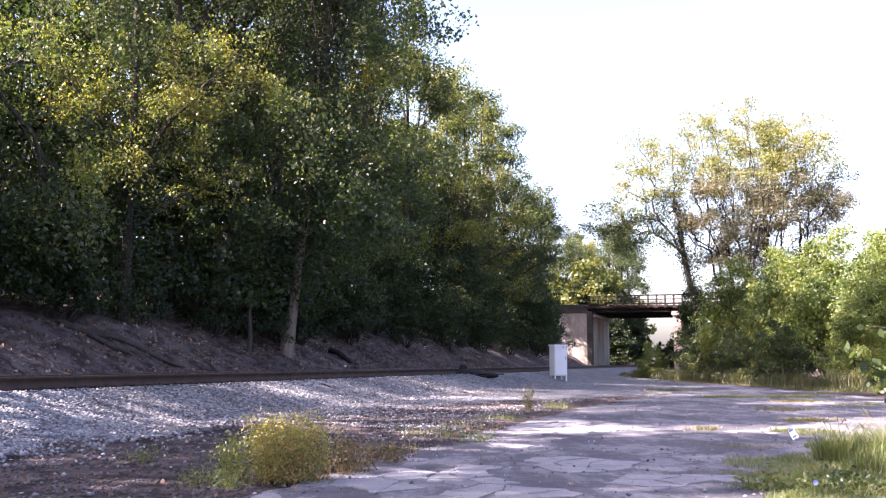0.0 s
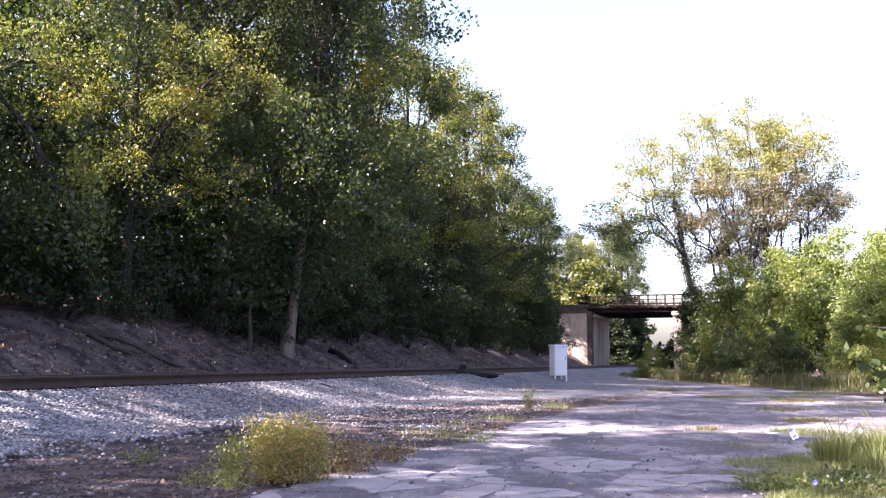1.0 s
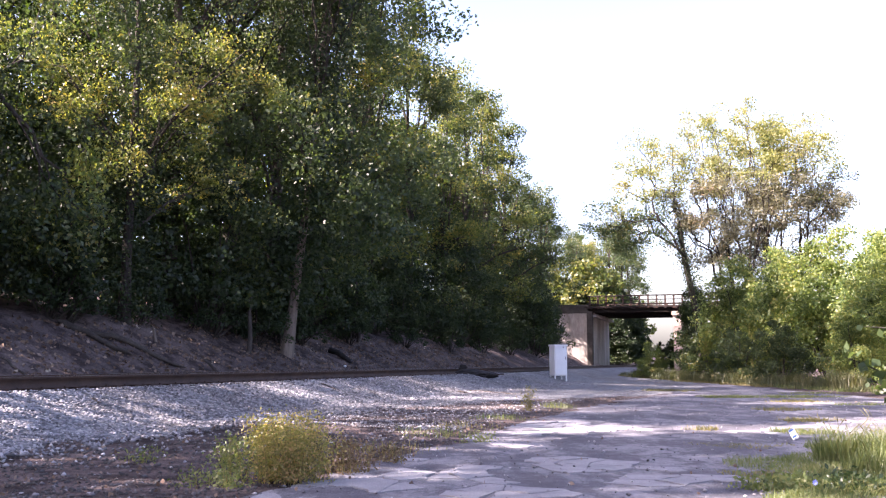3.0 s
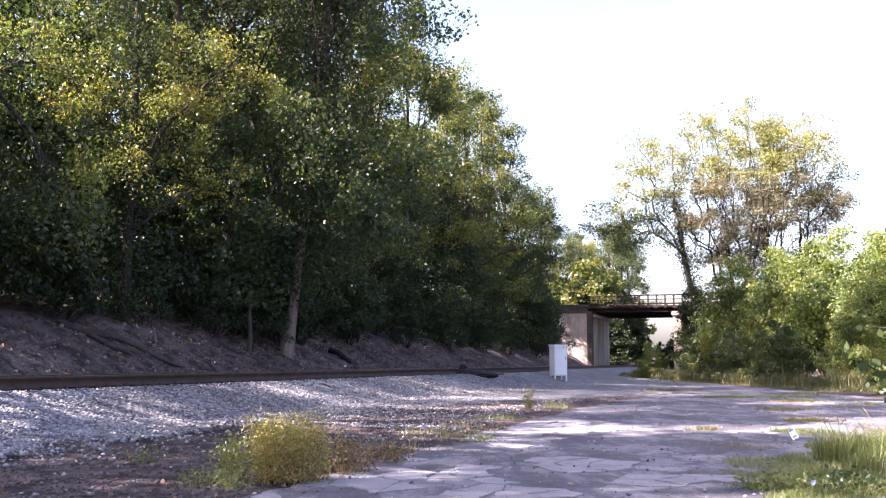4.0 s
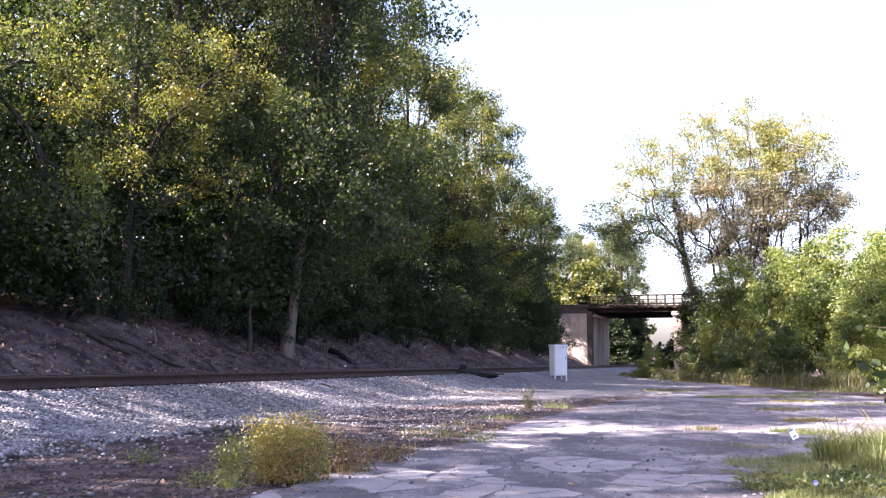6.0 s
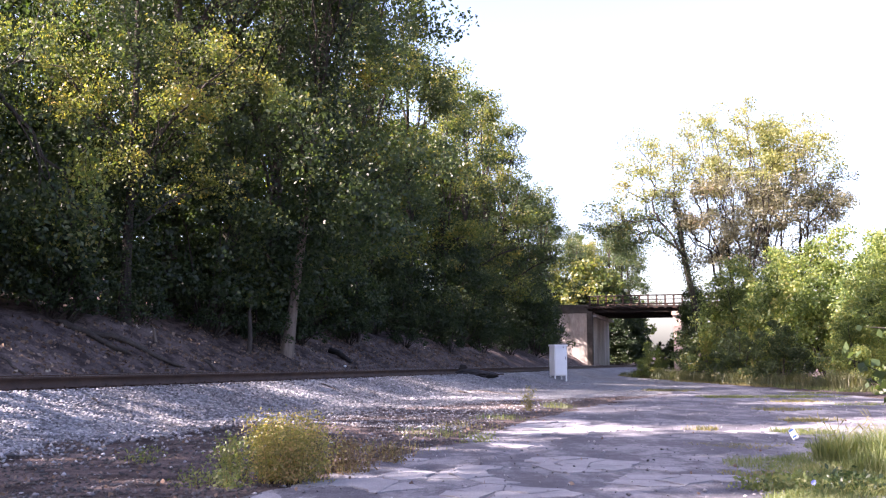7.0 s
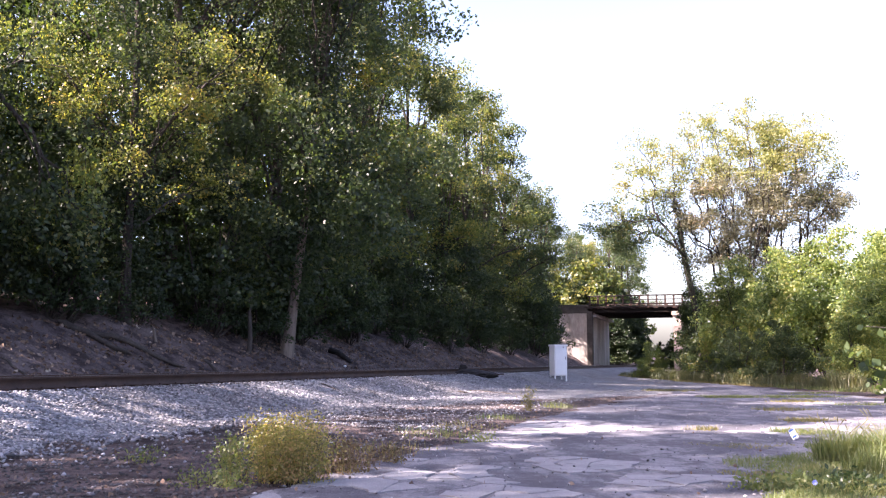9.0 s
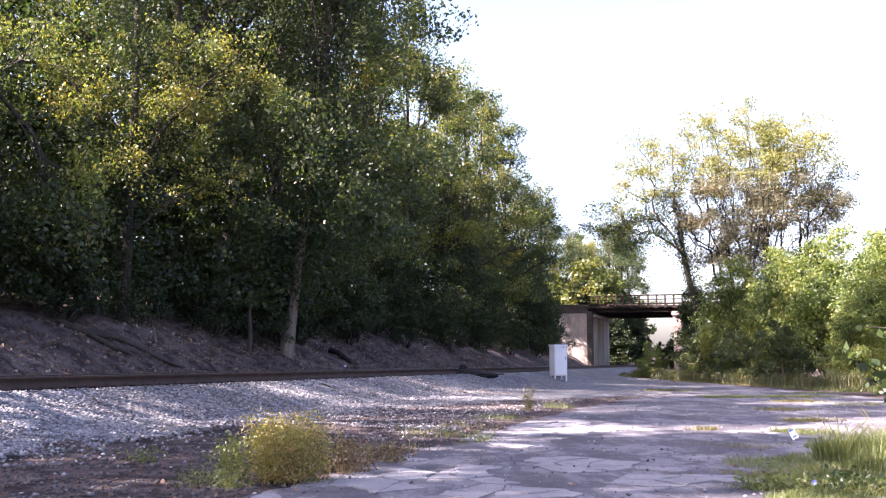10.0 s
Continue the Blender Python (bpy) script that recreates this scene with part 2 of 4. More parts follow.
def leaf_mesh(name, centres, size, rng, mat, droop=0.3, narrow=0.55):
    v, f = leaf_arrays(centres, size, rng, droop, narrow)
    return mesh_from(name, v, f, 4, mat)


def clump_points(centre, radius, count, rng, flat=0.7):
    p = rng.normal(size=(count, 3))
    p /= np.linalg.norm(p, axis=1)[:, None]
    p *= rng.uniform(0.15, 1.0, (count, 1)) ** 0.55
    p[:, 2] *= flat
    return np.asarray(centre) + p * radius


# ---------------------------------------------------------------- trees


def build_tree(seed, height, base, radius, clumps, per, leaf, mat, bark, trunk_r=0.3, stems=1, lean=(0, 0), power=0.75, limbs=26,
               clump_r=0.95, skew=0.75, vine=0, fork=0.35, limb_r=0.3, twigs=3, flat=0.7, droop=0.3, bough_r=0.8, top_at=0.88, vine_from=0.02, dome=None, vine_r=0.16, vine_to=0.66):
    """A tree's meshes: stems, branches and a crown of leaf clumps at the branch ends. Returns (trunk meshes, branches, crown, vine)."""
    rng = np.random.default_rng(seed)
    boughs = max(6, clumps // 7)
    h = np.concatenate([rng.beta(1.3, 1.2, boughs - 3), [0.9, 0.97, 0.84]])
    env = np.maximum(np.sin(np.pi * np.clip(h ** skew * 0.93 + 0.05, 0, 1)), 0.04) ** power
    ang = np.arange(boughs) * 2.4 + rng.uniform(-0.6, 0.6, boughs)
    lobes = 0.78 + 0.26 * np.sin(3 * ang + seed + h * 5) + 0.16 * np.sin(5 * ang - 2 * seed + h * 9)
    rad = radius * env * lobes * rng.uniform(0.15, 1, boughs) ** 0.4
    own = rng.integers(0, boughs, clumps)
    spread = rng.normal(size=(clumps, 3)) * np.array([1, 1, 0.62]) * bough_r
    zc = np.clip(base + h[own] * (height - base) * 0.95 + spread[:, 2], base * 0.8, height)
    t = zc / height
    cx = np.cos(ang[own]) * rad[own] + spread[:, 0] + lean[0] * t
    cy = np.sin(ang[own]) * rad[own] + spread[:, 1] + lean[1] * t
    if dome:
        # a rounded crown: boughs fill an egg of half-width dome[1] and half-height dome[2] about the height dome[0]
        d = rng.normal(size=(boughs, 3))
        d *= (rng.uniform(0.08, 1, (boughs, 1)) ** 0.42) / np.linalg.norm(d, axis=1)[:, None]
        cx = d[own, 0] * dome[1] + spread[:, 0] + lean[0] * dome[0] / height + dome[3]
        cy = d[own, 1] * dome[1] + spread[:, 1]
        zc = dome[0] + d[own, 2] * dome[2] + spread[:, 2]
    rad = np.hypot(cx - lean[0] * t, cy - lean[1] * t)
    cen = np.stack([cx, cy, zc], 1)
    pts = [clump_points(c, clump_r * rng.uniform(0.55, 1.35), int(per * rng.uniform(0.5, 1.5)), rng, flat) for c in cen]
    crown = leaf_mesh("crown", np.concatenate(pts), leaf, rng, mat, droop, 0.56)
    trunks, trunk_paths = [], []
    for k in range(stems):
        a = 2 * np.pi * k / max(stems, 1) + seed
        spread = 0 if stems == 1 else radius * 0.28
        top = np.array([lean[0] * 0.85 + spread * math.cos(a), lean[1] * 0.85 + spread * math.sin(a), height * top_at])
        u = np.linspace(0, 1, 12)[:, None]
        foot = np.array([0.35 * (stems > 1) * math.cos(a), 0.35 * (stems > 1) * math.sin(a), -0.3])
        path = foot + (top - foot) * u + np.concatenate([0.3 * np.sin(u * 5 + seed + k) * u, 0.3 * np.cos(u * 4 + 2 * seed + k) * u, 0 * u], 1)
        r = trunk_r * (1 - 0.85 * u[:, 0]) * (1 + 0.5 * np.exp(-u[:, 0] * 22))
        trunk_paths.append(path)
        trunks.append(tubes_mesh("trunk", [tube_arrays(path, r, 9, 0.07, rng)], bark))
    branches = []
    order = np.argsort(-np.hypot(cx, cy))[: int(clumps * 0.8)]
    for i in rng.permutation(order)[:limbs]:
        path = trunk_paths[rng.integers(stems)]
        q = np.clip((zc[i] - rad[i] * 0.7) / height * rng.uniform(0.7, 0.95), fork * rng.uniform(0.45, 1.1), 0.9)
        a0 = np.array([np.interp(q, np.linspace(0, 1, 12), path[:, j]) for j in range(3)])
        end = cen[i]
        u = np.linspace(0, 1, 8)[:, None]
        mid = a0 + (end - a0) * u
        mid[:, 2] += (np.sin(u[:, 0] * np.pi) * 0.07 * np.linalg.norm(end - a0))
        mid += rng.normal(size=mid.shape) * 0.16 * u
        tb = [tube_arrays(mid, trunk_r * limb_r * (1 - 0.88 * u[:, 0]) + 0.010, 5)]
        near = np.argsort(np.linalg.norm(cen - end, axis=1))
        for j in range(twigs):
            tip = cen[near[1 + (j * 2 + rng.integers(2)) % 9]]
            st = mid[2 + j % 5]
            v = np.linspace(0, 1, 5)[:, None]
            tb.append(tube_arrays(st + (tip - st) * v + rng.normal(size=(5, 3)) * 0.1 * v, trunk_r * limb_r * 0.34 * (1 - 0.8 * v[:, 0]) + 0.006, 4))
        branches.append(tubes_mesh("limb", tb, M_BARK))
    creeper = None
    if vine:
        path = trunk_paths[0]
        q = rng.uniform(vine_from, vine_to, vine)
        base_pt = np.stack([np.interp(q, np.linspace(0, 1, 12), path[:, j]) for j in range(3)], 1)
        a = rng.uniform(0, 2 * np.pi, vine)
        rr = (trunk_r + rng.gamma(2.0, vine_r, vine)) * (1.15 - 0.5 * q)
        creeper = leaf_mesh("creeper", base_pt + np.stack([np.cos(a) * rr, np.sin(a) * rr, rng.normal(size=vine) * 0.2], 1), leaf * 0.9, rng, M_IVY_SHADE)
    return trunks, branches, crown, creeper


def plant_tree(meshes, x, y, turn, size, label, group="", name="tree", category="tree", sink=0.0):
    trunks, branches, crown, creeper = meshes
    top = new(name)
    top.matrix_world = Matrix.Translation((x, y, gz(x, y) - sink)) @ Matrix.Rotation(turn, 4, "Z")
    top.scale = (size, size, size)
    for t in trunks:
        part("trunk", t, None, top)
    for b in branches:
        part("limb", b, None, top)
    for c in crown if isinstance(crown, list) else [crown]:
        part("crown", c, None, top)
    if creeper:
        part("creeper", creeper, None, top, "dark green creeper leaves clinging to the trunk")
    return tagged(top, label, category, group)


def branch_out(start, heading, tips, r_tip, rng, tubes, ends, wander=0.05):
    """Grow a branch from start towards a set of tips, forking until each tip has a twig of its own."""
    n = len(tips)
    mean = tips.mean(axis=0)
    end = tips[0] if n == 1 else start + (mean - start) * rng.uniform(0.38, 0.58)
    length = float(np.linalg.norm(end - start)) + 1e-6
    u = np.linspace(0, 1, 7)[:, None]
    mid = start + heading * length * 0.42
    path = (1 - u) ** 2 * start + 2 * u * (1 - u) * mid + u ** 2 * end
    path[1:-1] += rng.normal(size=(5, 3)) * wander * length ** 0.7
    r0, r1 = r_tip * n ** 0.48, r_tip * max(n * 0.6, 0.5) ** 0.48
    tubes.append(tube_arrays(path, np.linspace(r0, r1 if n > 1 else r_tip * 0.5, 7), 6 if n > 12 else 4))
    if n == 1:
        ends.append(path)
        return
    head = path[-1] - path[-2]
    head /= np.linalg.norm(head) + 1e-9
    k = min(n, 2 if n < 5 or rng.uniform() < 0.55 else 3)
    seeds = tips[rng.choice(n, k, replace=False)]
    for _ in range(6):
        own = np.argmin(np.linalg.norm(tips[:, None] - seeds[None], axis=2), axis=1)
        seeds = np.array([tips[own == j].mean(axis=0) if np.any(own == j) else seeds[j] for j in range(k)])
    for j in range(k):
        group = tips[own == j]
        if len(group) == n:
            half = n // 2
            for g in (group[:half], group[half:]):
                branch_out(path[-1], head, g, r_tip, rng, tubes, ends, wander)
            return
        if len(group):
            branch_out(path[-1], head, group, r_tip, rng, tubes, ends, wander)


def spreading_tree(seed, stems, tips, leaf, per, clump_r, mats, split_z, bark, r_tip=0.014, vine=0, vine_r=0.3, limbs=5, flat=0.6, low_share=1.0, fork_from=6):
    """An open crown on forking limbs. stems: (foot, top, radius) each; tips: the ends of the twigs; mats: leaves above and below split_z."""
    rng = np.random.default_rng(seed)
    trunks, branches, creep, ends = [], [], [], []
    tops = np.array([t for _, t, _ in stems], float)
    own = np.argmin(np.linalg.norm((tips[:, None] - tops[None]) * np.array([1, 1, 0.3]), axis=2), axis=1)
    for k, (foot, top, r) in enumerate(stems):
        foot, top = np.array(foot, float), np.array(top, float)
        u = np.linspace(0, 1, 12)[:, None]
        path = foot + (top - foot) * u + 0.22 * np.concatenate([np.sin(u * 5 + seed + k) * u, np.cos(u * 4 + k) * u, 0 * u], 1)
        trunks.append(tubes_mesh("trunk", [tube_arrays(path, r * (1 - 0.55 * u[:, 0]) * (1 + 0.4 * np.exp(-u[:, 0] * 20)), 9, 0.06, rng)], bark))
        mine = tips[own == k]
        if vine:
            q = rng.uniform(0, 1.0, vine)
            c = np.stack([np.interp(q, u[:, 0], path[:, j]) for j in range(3)], 1)
            creep.append(c + rng.normal(size=(vine, 3)) * vine_r * (1.1 - 0.5 * q[:, None]))
        if not len(mine):
            continue
        a = np.arctan2(mine[:, 1] - top[1], mine[:, 0] - top[0])
        sector = ((a + math.pi) / (2 * math.pi) * limbs).astype(int) % limbs
        core = np.hypot(mine[:, 0] - top[0], mine[:, 1] - top[1]) < 1.6
        sector[core] = limbs
        for j in range(limbs + 1):
            group = mine[sector == j]
            if not len(group):
                continue
            at = 11 if j == limbs else int(rng.integers(fork_from, 11))
            tb = []
            head = np.array([0, 0, 1.0]) if j == limbs else np.array([math.cos((j + 0.5) / limbs * 6.283 - math.pi) * 0.6, math.sin((j + 0.5) / limbs * 6.283 - math.pi) * 0.6, 0.55])
            branch_out(path[at], head, group, r_tip, rng, tb, ends)
            branches.append(tubes_mesh("limb", tb, bark))
    crowns = [[], []]
    for e in ends:
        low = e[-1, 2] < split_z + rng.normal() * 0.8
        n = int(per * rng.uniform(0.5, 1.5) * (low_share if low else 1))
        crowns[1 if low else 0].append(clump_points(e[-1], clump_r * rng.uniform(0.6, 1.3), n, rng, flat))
        q = rng.integers(2, 7, n // 3)
        crowns[1 if low else 0].append(e[q] + rng.normal(size=(n // 3, 3)) * clump_r * 0.35)
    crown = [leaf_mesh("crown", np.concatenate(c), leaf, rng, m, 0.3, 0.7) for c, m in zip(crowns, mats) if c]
    creeper = leaf_mesh("creeper", np.concatenate(creep), leaf * 0.9, rng, M_IVY_SHADE) if creep else None
    return trunks, branches, crown, creeper


def egg_tips(n, centre, half, rng, hollow=0.45, floor=-1.0):
    """Twig ends through an egg-shaped crown, thicker towards its lumpy outside."""
    d = rng.normal(size=(n * 3, 3))
    d /= (np.abs(d) ** 2.7).sum(axis=1)[:, None] ** (1 / 2.7)
    lump = 0.9 + 0.1 * np.sin(4 * d[:, :1] + 3 * d[:, 2:] + 1) + 0.07 * np.sin(9 * d[:, 1:2] + 5 * d[:, :1])
    d = d * lump * rng.uniform(hollow ** 3, 1, (n * 3, 1)) ** (1 / 3)
    d = d[d[:, 2] > floor][:n]
    return np.asarray(centre) + d * np.asarray(half)


def build_bush(seed, rx, ry, h, clumps, per, leaf, mat, low=0.12):
    rng = np.random.default_rng(seed)
    a = rng.uniform(0, 2 * np.pi, clumps)
    hh = rng.uniform(low, 1, clumps)
    env = np.sqrt(np.clip(1 - (hh * 0.93) ** 2.4, 0.02, 1)) * (0.8 + 0.25 * np.sin(3 * a + seed) + 0.15 * np.sin(7 * a + hh * 6))
    rr = rng.uniform(0.1, 1, clumps) ** 0.4
    cen = np.stack([np.cos(a) * rx * env * rr, np.sin(a) * ry * env * rr, hh * h * (0.9 + 0.14 * np.sin(2 * a + seed))], 1)
    pts = [clump_points(c, rng.uniform(0.25, 0.6) * (h / 4) ** 0.5, int(per * rng.uniform(0.5, 1.5)), rng, 0.75) for c in cen]
    crown = leaf_mesh("foliage", np.concatenate(pts), leaf, rng, mat, 0.3, 0.7)
    stems = []
    for c in cen[:: max(1, clumps // 8)]:
        u = np.linspace(0, 1, 6)[:, None]
        st = np.array([c[0] * 0.12, c[1] * 0.12, -0.15])
        m = st + (c - st) * u + rng.normal(size=(6, 3)) * 0.07 * u
        stems.append(tubes_mesh("stem", [tube_arrays(m, 0.035 * (1 - 0.8 * u[:, 0]) + 0.006, 5)], M_BARK))
    return stems, crown


def plant_bush(meshes, x, y, turn, size, label, category="bush", group="", name="bush", sink=0.05):
    top = new(name)
    top.matrix_world = Matrix.Translation((x, y, gz(x, y) - sink)) @ Matrix.Rotation(turn, 4, "Z")
    top.scale = (size, size, size)
    for m in meshes[0]:
        part("stem", m, None, top)
    part("foliage", meshes[1], None, top)
    return tagged(top, label, category, group)


# ---------------------------------------------------------------- ground


def ground_material():
    """Bare earth and cinders; trodden dirt, brown leaf litter and grassy soil by large soft stains."""
    m, nt, b = material("earth_and_leaf_litter", 0.95, 0, 0.15)
    big = tex_noise(nt, 0.35, 6, 0.65)
    mid = tex_noise(nt, 2.2, 6, 0.7)
    fine = tex_noise(nt, 22, 4, 0.75)
    earth = ramp(nt, big.outputs[0], [(0.3, (0.062, 0.048, 0.047)), (0.5, (0.125, 0.094, 0.088)), (0.7, (0.185, 0.143, 0.132))])
    spots = ramp(nt, mid.outputs[0], [(0.40, (0.24, 0.22, 0.22)), (0.58, (1, 1, 1))])
    grain = ramp(nt, fine.outputs[0], [(0.3, (0.4, 0.39, 0.4)), (0.7, (1.2, 1.2, 1.2))])
    c = mix(nt, "MULTIPLY", 0.9, earth.outputs[0], spots.outputs[0])
    c = mix(nt, "MULTIPLY", 0.8, c.outputs[0], grain.outputs[0])
    nt.links.new(c.outputs[0], b.inputs["Base Color"])
    bump(nt, b, fine.outputs[0], 1.0, 0.03)
    return m


def asphalt_material():
    m, nt, b = material("gravelly_old_asphalt", 0.92, 0, 0.2)
    big = tex_noise(nt, 0.9, 8, 0.74, (1.0, 0.5, 1.0))
    mid = tex_noise(nt, 6, 6, 0.75)
    fine = tex_noise(nt, 55, 3, 0.8)
    c0 = ramp(nt, big.outputs[0], [(0.40, (0.10, 0.097, 0.112)), (0.50, (0.135, 0.13, 0.148)), (0.55, (0.23, 0.223, 0.243)), (0.70, (0.29, 0.28, 0.298))])
    c1 = ramp(nt, mid.outputs[0], [(0.3, (0.65, 0.63, 0.62)), (0.6, (1, 1, 1))])
    c2 = ramp(nt, fine.outputs[0], [(0.32, (0.5, 0.5, 0.5)), (0.68, (1.15, 1.15, 1.15))])
    c = mix(nt, "MULTIPLY", 0.9, c0.outputs[0], c1.outputs[0])
    c = mix(nt, "MULTIPLY", 0.8, c.outputs[0], c2.outputs[0])
    nt.links.new(c.outputs[0], b.inputs["Base Color"])
    bump(nt, b, fine.outputs[0], 0.9, 0.012)
    return m


def grid_sheet(name, us, vs, place, mat):
    """A sheet over the lines us and vs; place(u, v) gives x, y, z arrays."""
    U, V = np.meshgrid(np.asarray(us, float), np.asarray(vs, float), indexing="ij")
    x, y, z = place(U, V)
    nu, nv = U.shape
    i, j = np.meshgrid(np.arange(nu - 1), np.arange(nv - 1), indexing="ij")
    a = (i * nv + j).ravel()
    f = np.stack([a, a + nv, a + nv + 1, a + 1], 1)
    return mesh_from(name, np.stack([x, y, z], -1), f, 4, mat, True)


def ground_place(s, p):
    x, y = CP * p + SP * s, -SP * p + CP * s
    return x, y, ground_z(x, y)


M_EARTH, M_ASPHALT = ground_material(), asphalt_material()
s_lines = np.concatenate([[-1500, -400, -120, -50], np.arange(-25, 60, 0.35), np.arange(60, 130, 1.0), [140, 160, 200, 300, 600, 1500, 3000]])
p_lines = np.concatenate([[-1500, -400, -120, -60, -40, -30], np.arange(-26, -3, 0.3), np.arange(-3, 24, 0.9), [26, 30, 40, 60, 120, 400, 1500]])
ground = part("ground", grid_sheet("ground", s_lines, p_lines, ground_place, M_EARTH), None)
tagged(ground, "brown earth and leaf litter rising to a wooded bank", "ground", kind="structure")


def pave_z(x, y):
    return 0.004 + 0.012 * smooth_noise(x * 0.7, y * 0.7, 1)


def pavement_place(u, v):
    """u runs along the track, v from the edge beside it (0) to the far verge (1)."""
    left = np.interp(u, [-20, 22, 30, 40, 62], [-3.75, -3.75, -2.9, -1.6, -2.6]) + 0.34 * smooth_noise(u * 1.1, u * 0.4, 2) + 0.14 * smooth_noise(u * 4, u * 3, 4)
    right = np.interp(u, [-20, 10, 26, 40, 62], [10, 10, 5.2, 1.6, -4.4]) + 0.3 * smooth_noise(u * 0.9, u * 0.3, 6)
    p = left + (right - left) * v
    x, y = CP * p + SP * u, -SP * p + CP * u
    return x, y, pave_z(x, y)


pave = part("pavement", grid_sheet("pavement", np.arange(-8, 61, 0.25), np.linspace(0, 1, 40), pavement_place, M_ASPHALT), None)
tagged(pave, "grey broken old asphalt with gravel showing through", "pavement", kind="structure")

# ---------------------------------------------------------------- railway track


def rail_mesh():
    half = [(0.068, 0), (0.068, 0.012), (0.012, 0.03), (0.0085, 0.075), (0.0085, 0.125), (0.034, 0.142), (0.036, 0.172), (0.028, 0.182), (0.0, 0.184)]
    prof = half + [(-a, b) for a, b in half[-2::-1]]
    ss = np.arange(-30, 146, 4.0)
    v = np.array([[[a, s, b] for a, b in prof] for s in ss])
    n, k = len(ss), len(prof)
    i, j = np.meshgrid(np.arange(n - 1), np.arange(k), indexing="ij")
    j2 = (j + 1) % k
    f = np.stack([i * k + j, i * k + j2, (i + 1) * k + j2, (i + 1) * k + j], -1).reshape(-1, 4)
    me = mesh_from("rail", v.reshape(-1, 3), f, 4, M_RUST)
    me.materials.append(M_HEAD)
    idx = np.zeros(len(me.polygons), np.int32)
    top = [q for q in range(k) if min(prof[q][1], prof[(q + 1) % k][1]) > 0.1815]
    fj = np.tile(np.arange(k), n - 1)
    idx[np.isin(fj, top)] = 1
    me.polygons.foreach_set("material_index", idx)
    return me


track = new("railway_track")
track.matrix_world = along(0, RAIL_P, 0.66)
tagged(track, "rusty brown single railway track on grey ballast", "railway track")
rm = rail_mesh()
for dx in (0, -GAUGE):
    part("rail", rm, None, track).location = (dx, 0, 0)
bm = box(2.55, 0.22, 0.17, bevel=0.015)
tie_me = bpy.data.meshes.new("tie")
bm.to_mesh(tie_me), bm.free()
tie_me.materials.append(M_TIE)
bm = box(0.2, 0.33, 0.02, bevel=0.004)
for sx in (-0.085, 0.085):
    box(0.03, 0.03, 0.03, (sx, 0.09, 0.02), 0.004, bm)
plate_me = bpy.data.meshes.new("tie_plate")
bm.to_mesh(plate_me), bm.free()
plate_me.materials.append(M_RUST)
rng = np.random.default_rng(11)
for k in range(140):
    s = -18 + k * 0.52
    t = part("tie", tie_me, None, track)
    t.location = (-GAUGE / 2 + rng.uniform(-0.05, 0.05), s, -0.105)
    t.rotation_euler[2] = rng.uniform(-0.02, 0.02)
    if s < 45:
        part("tie_plate", plate_me, None, track).location = (0, s, -0.01)

# ---------------------------------------------------------------- overbridge


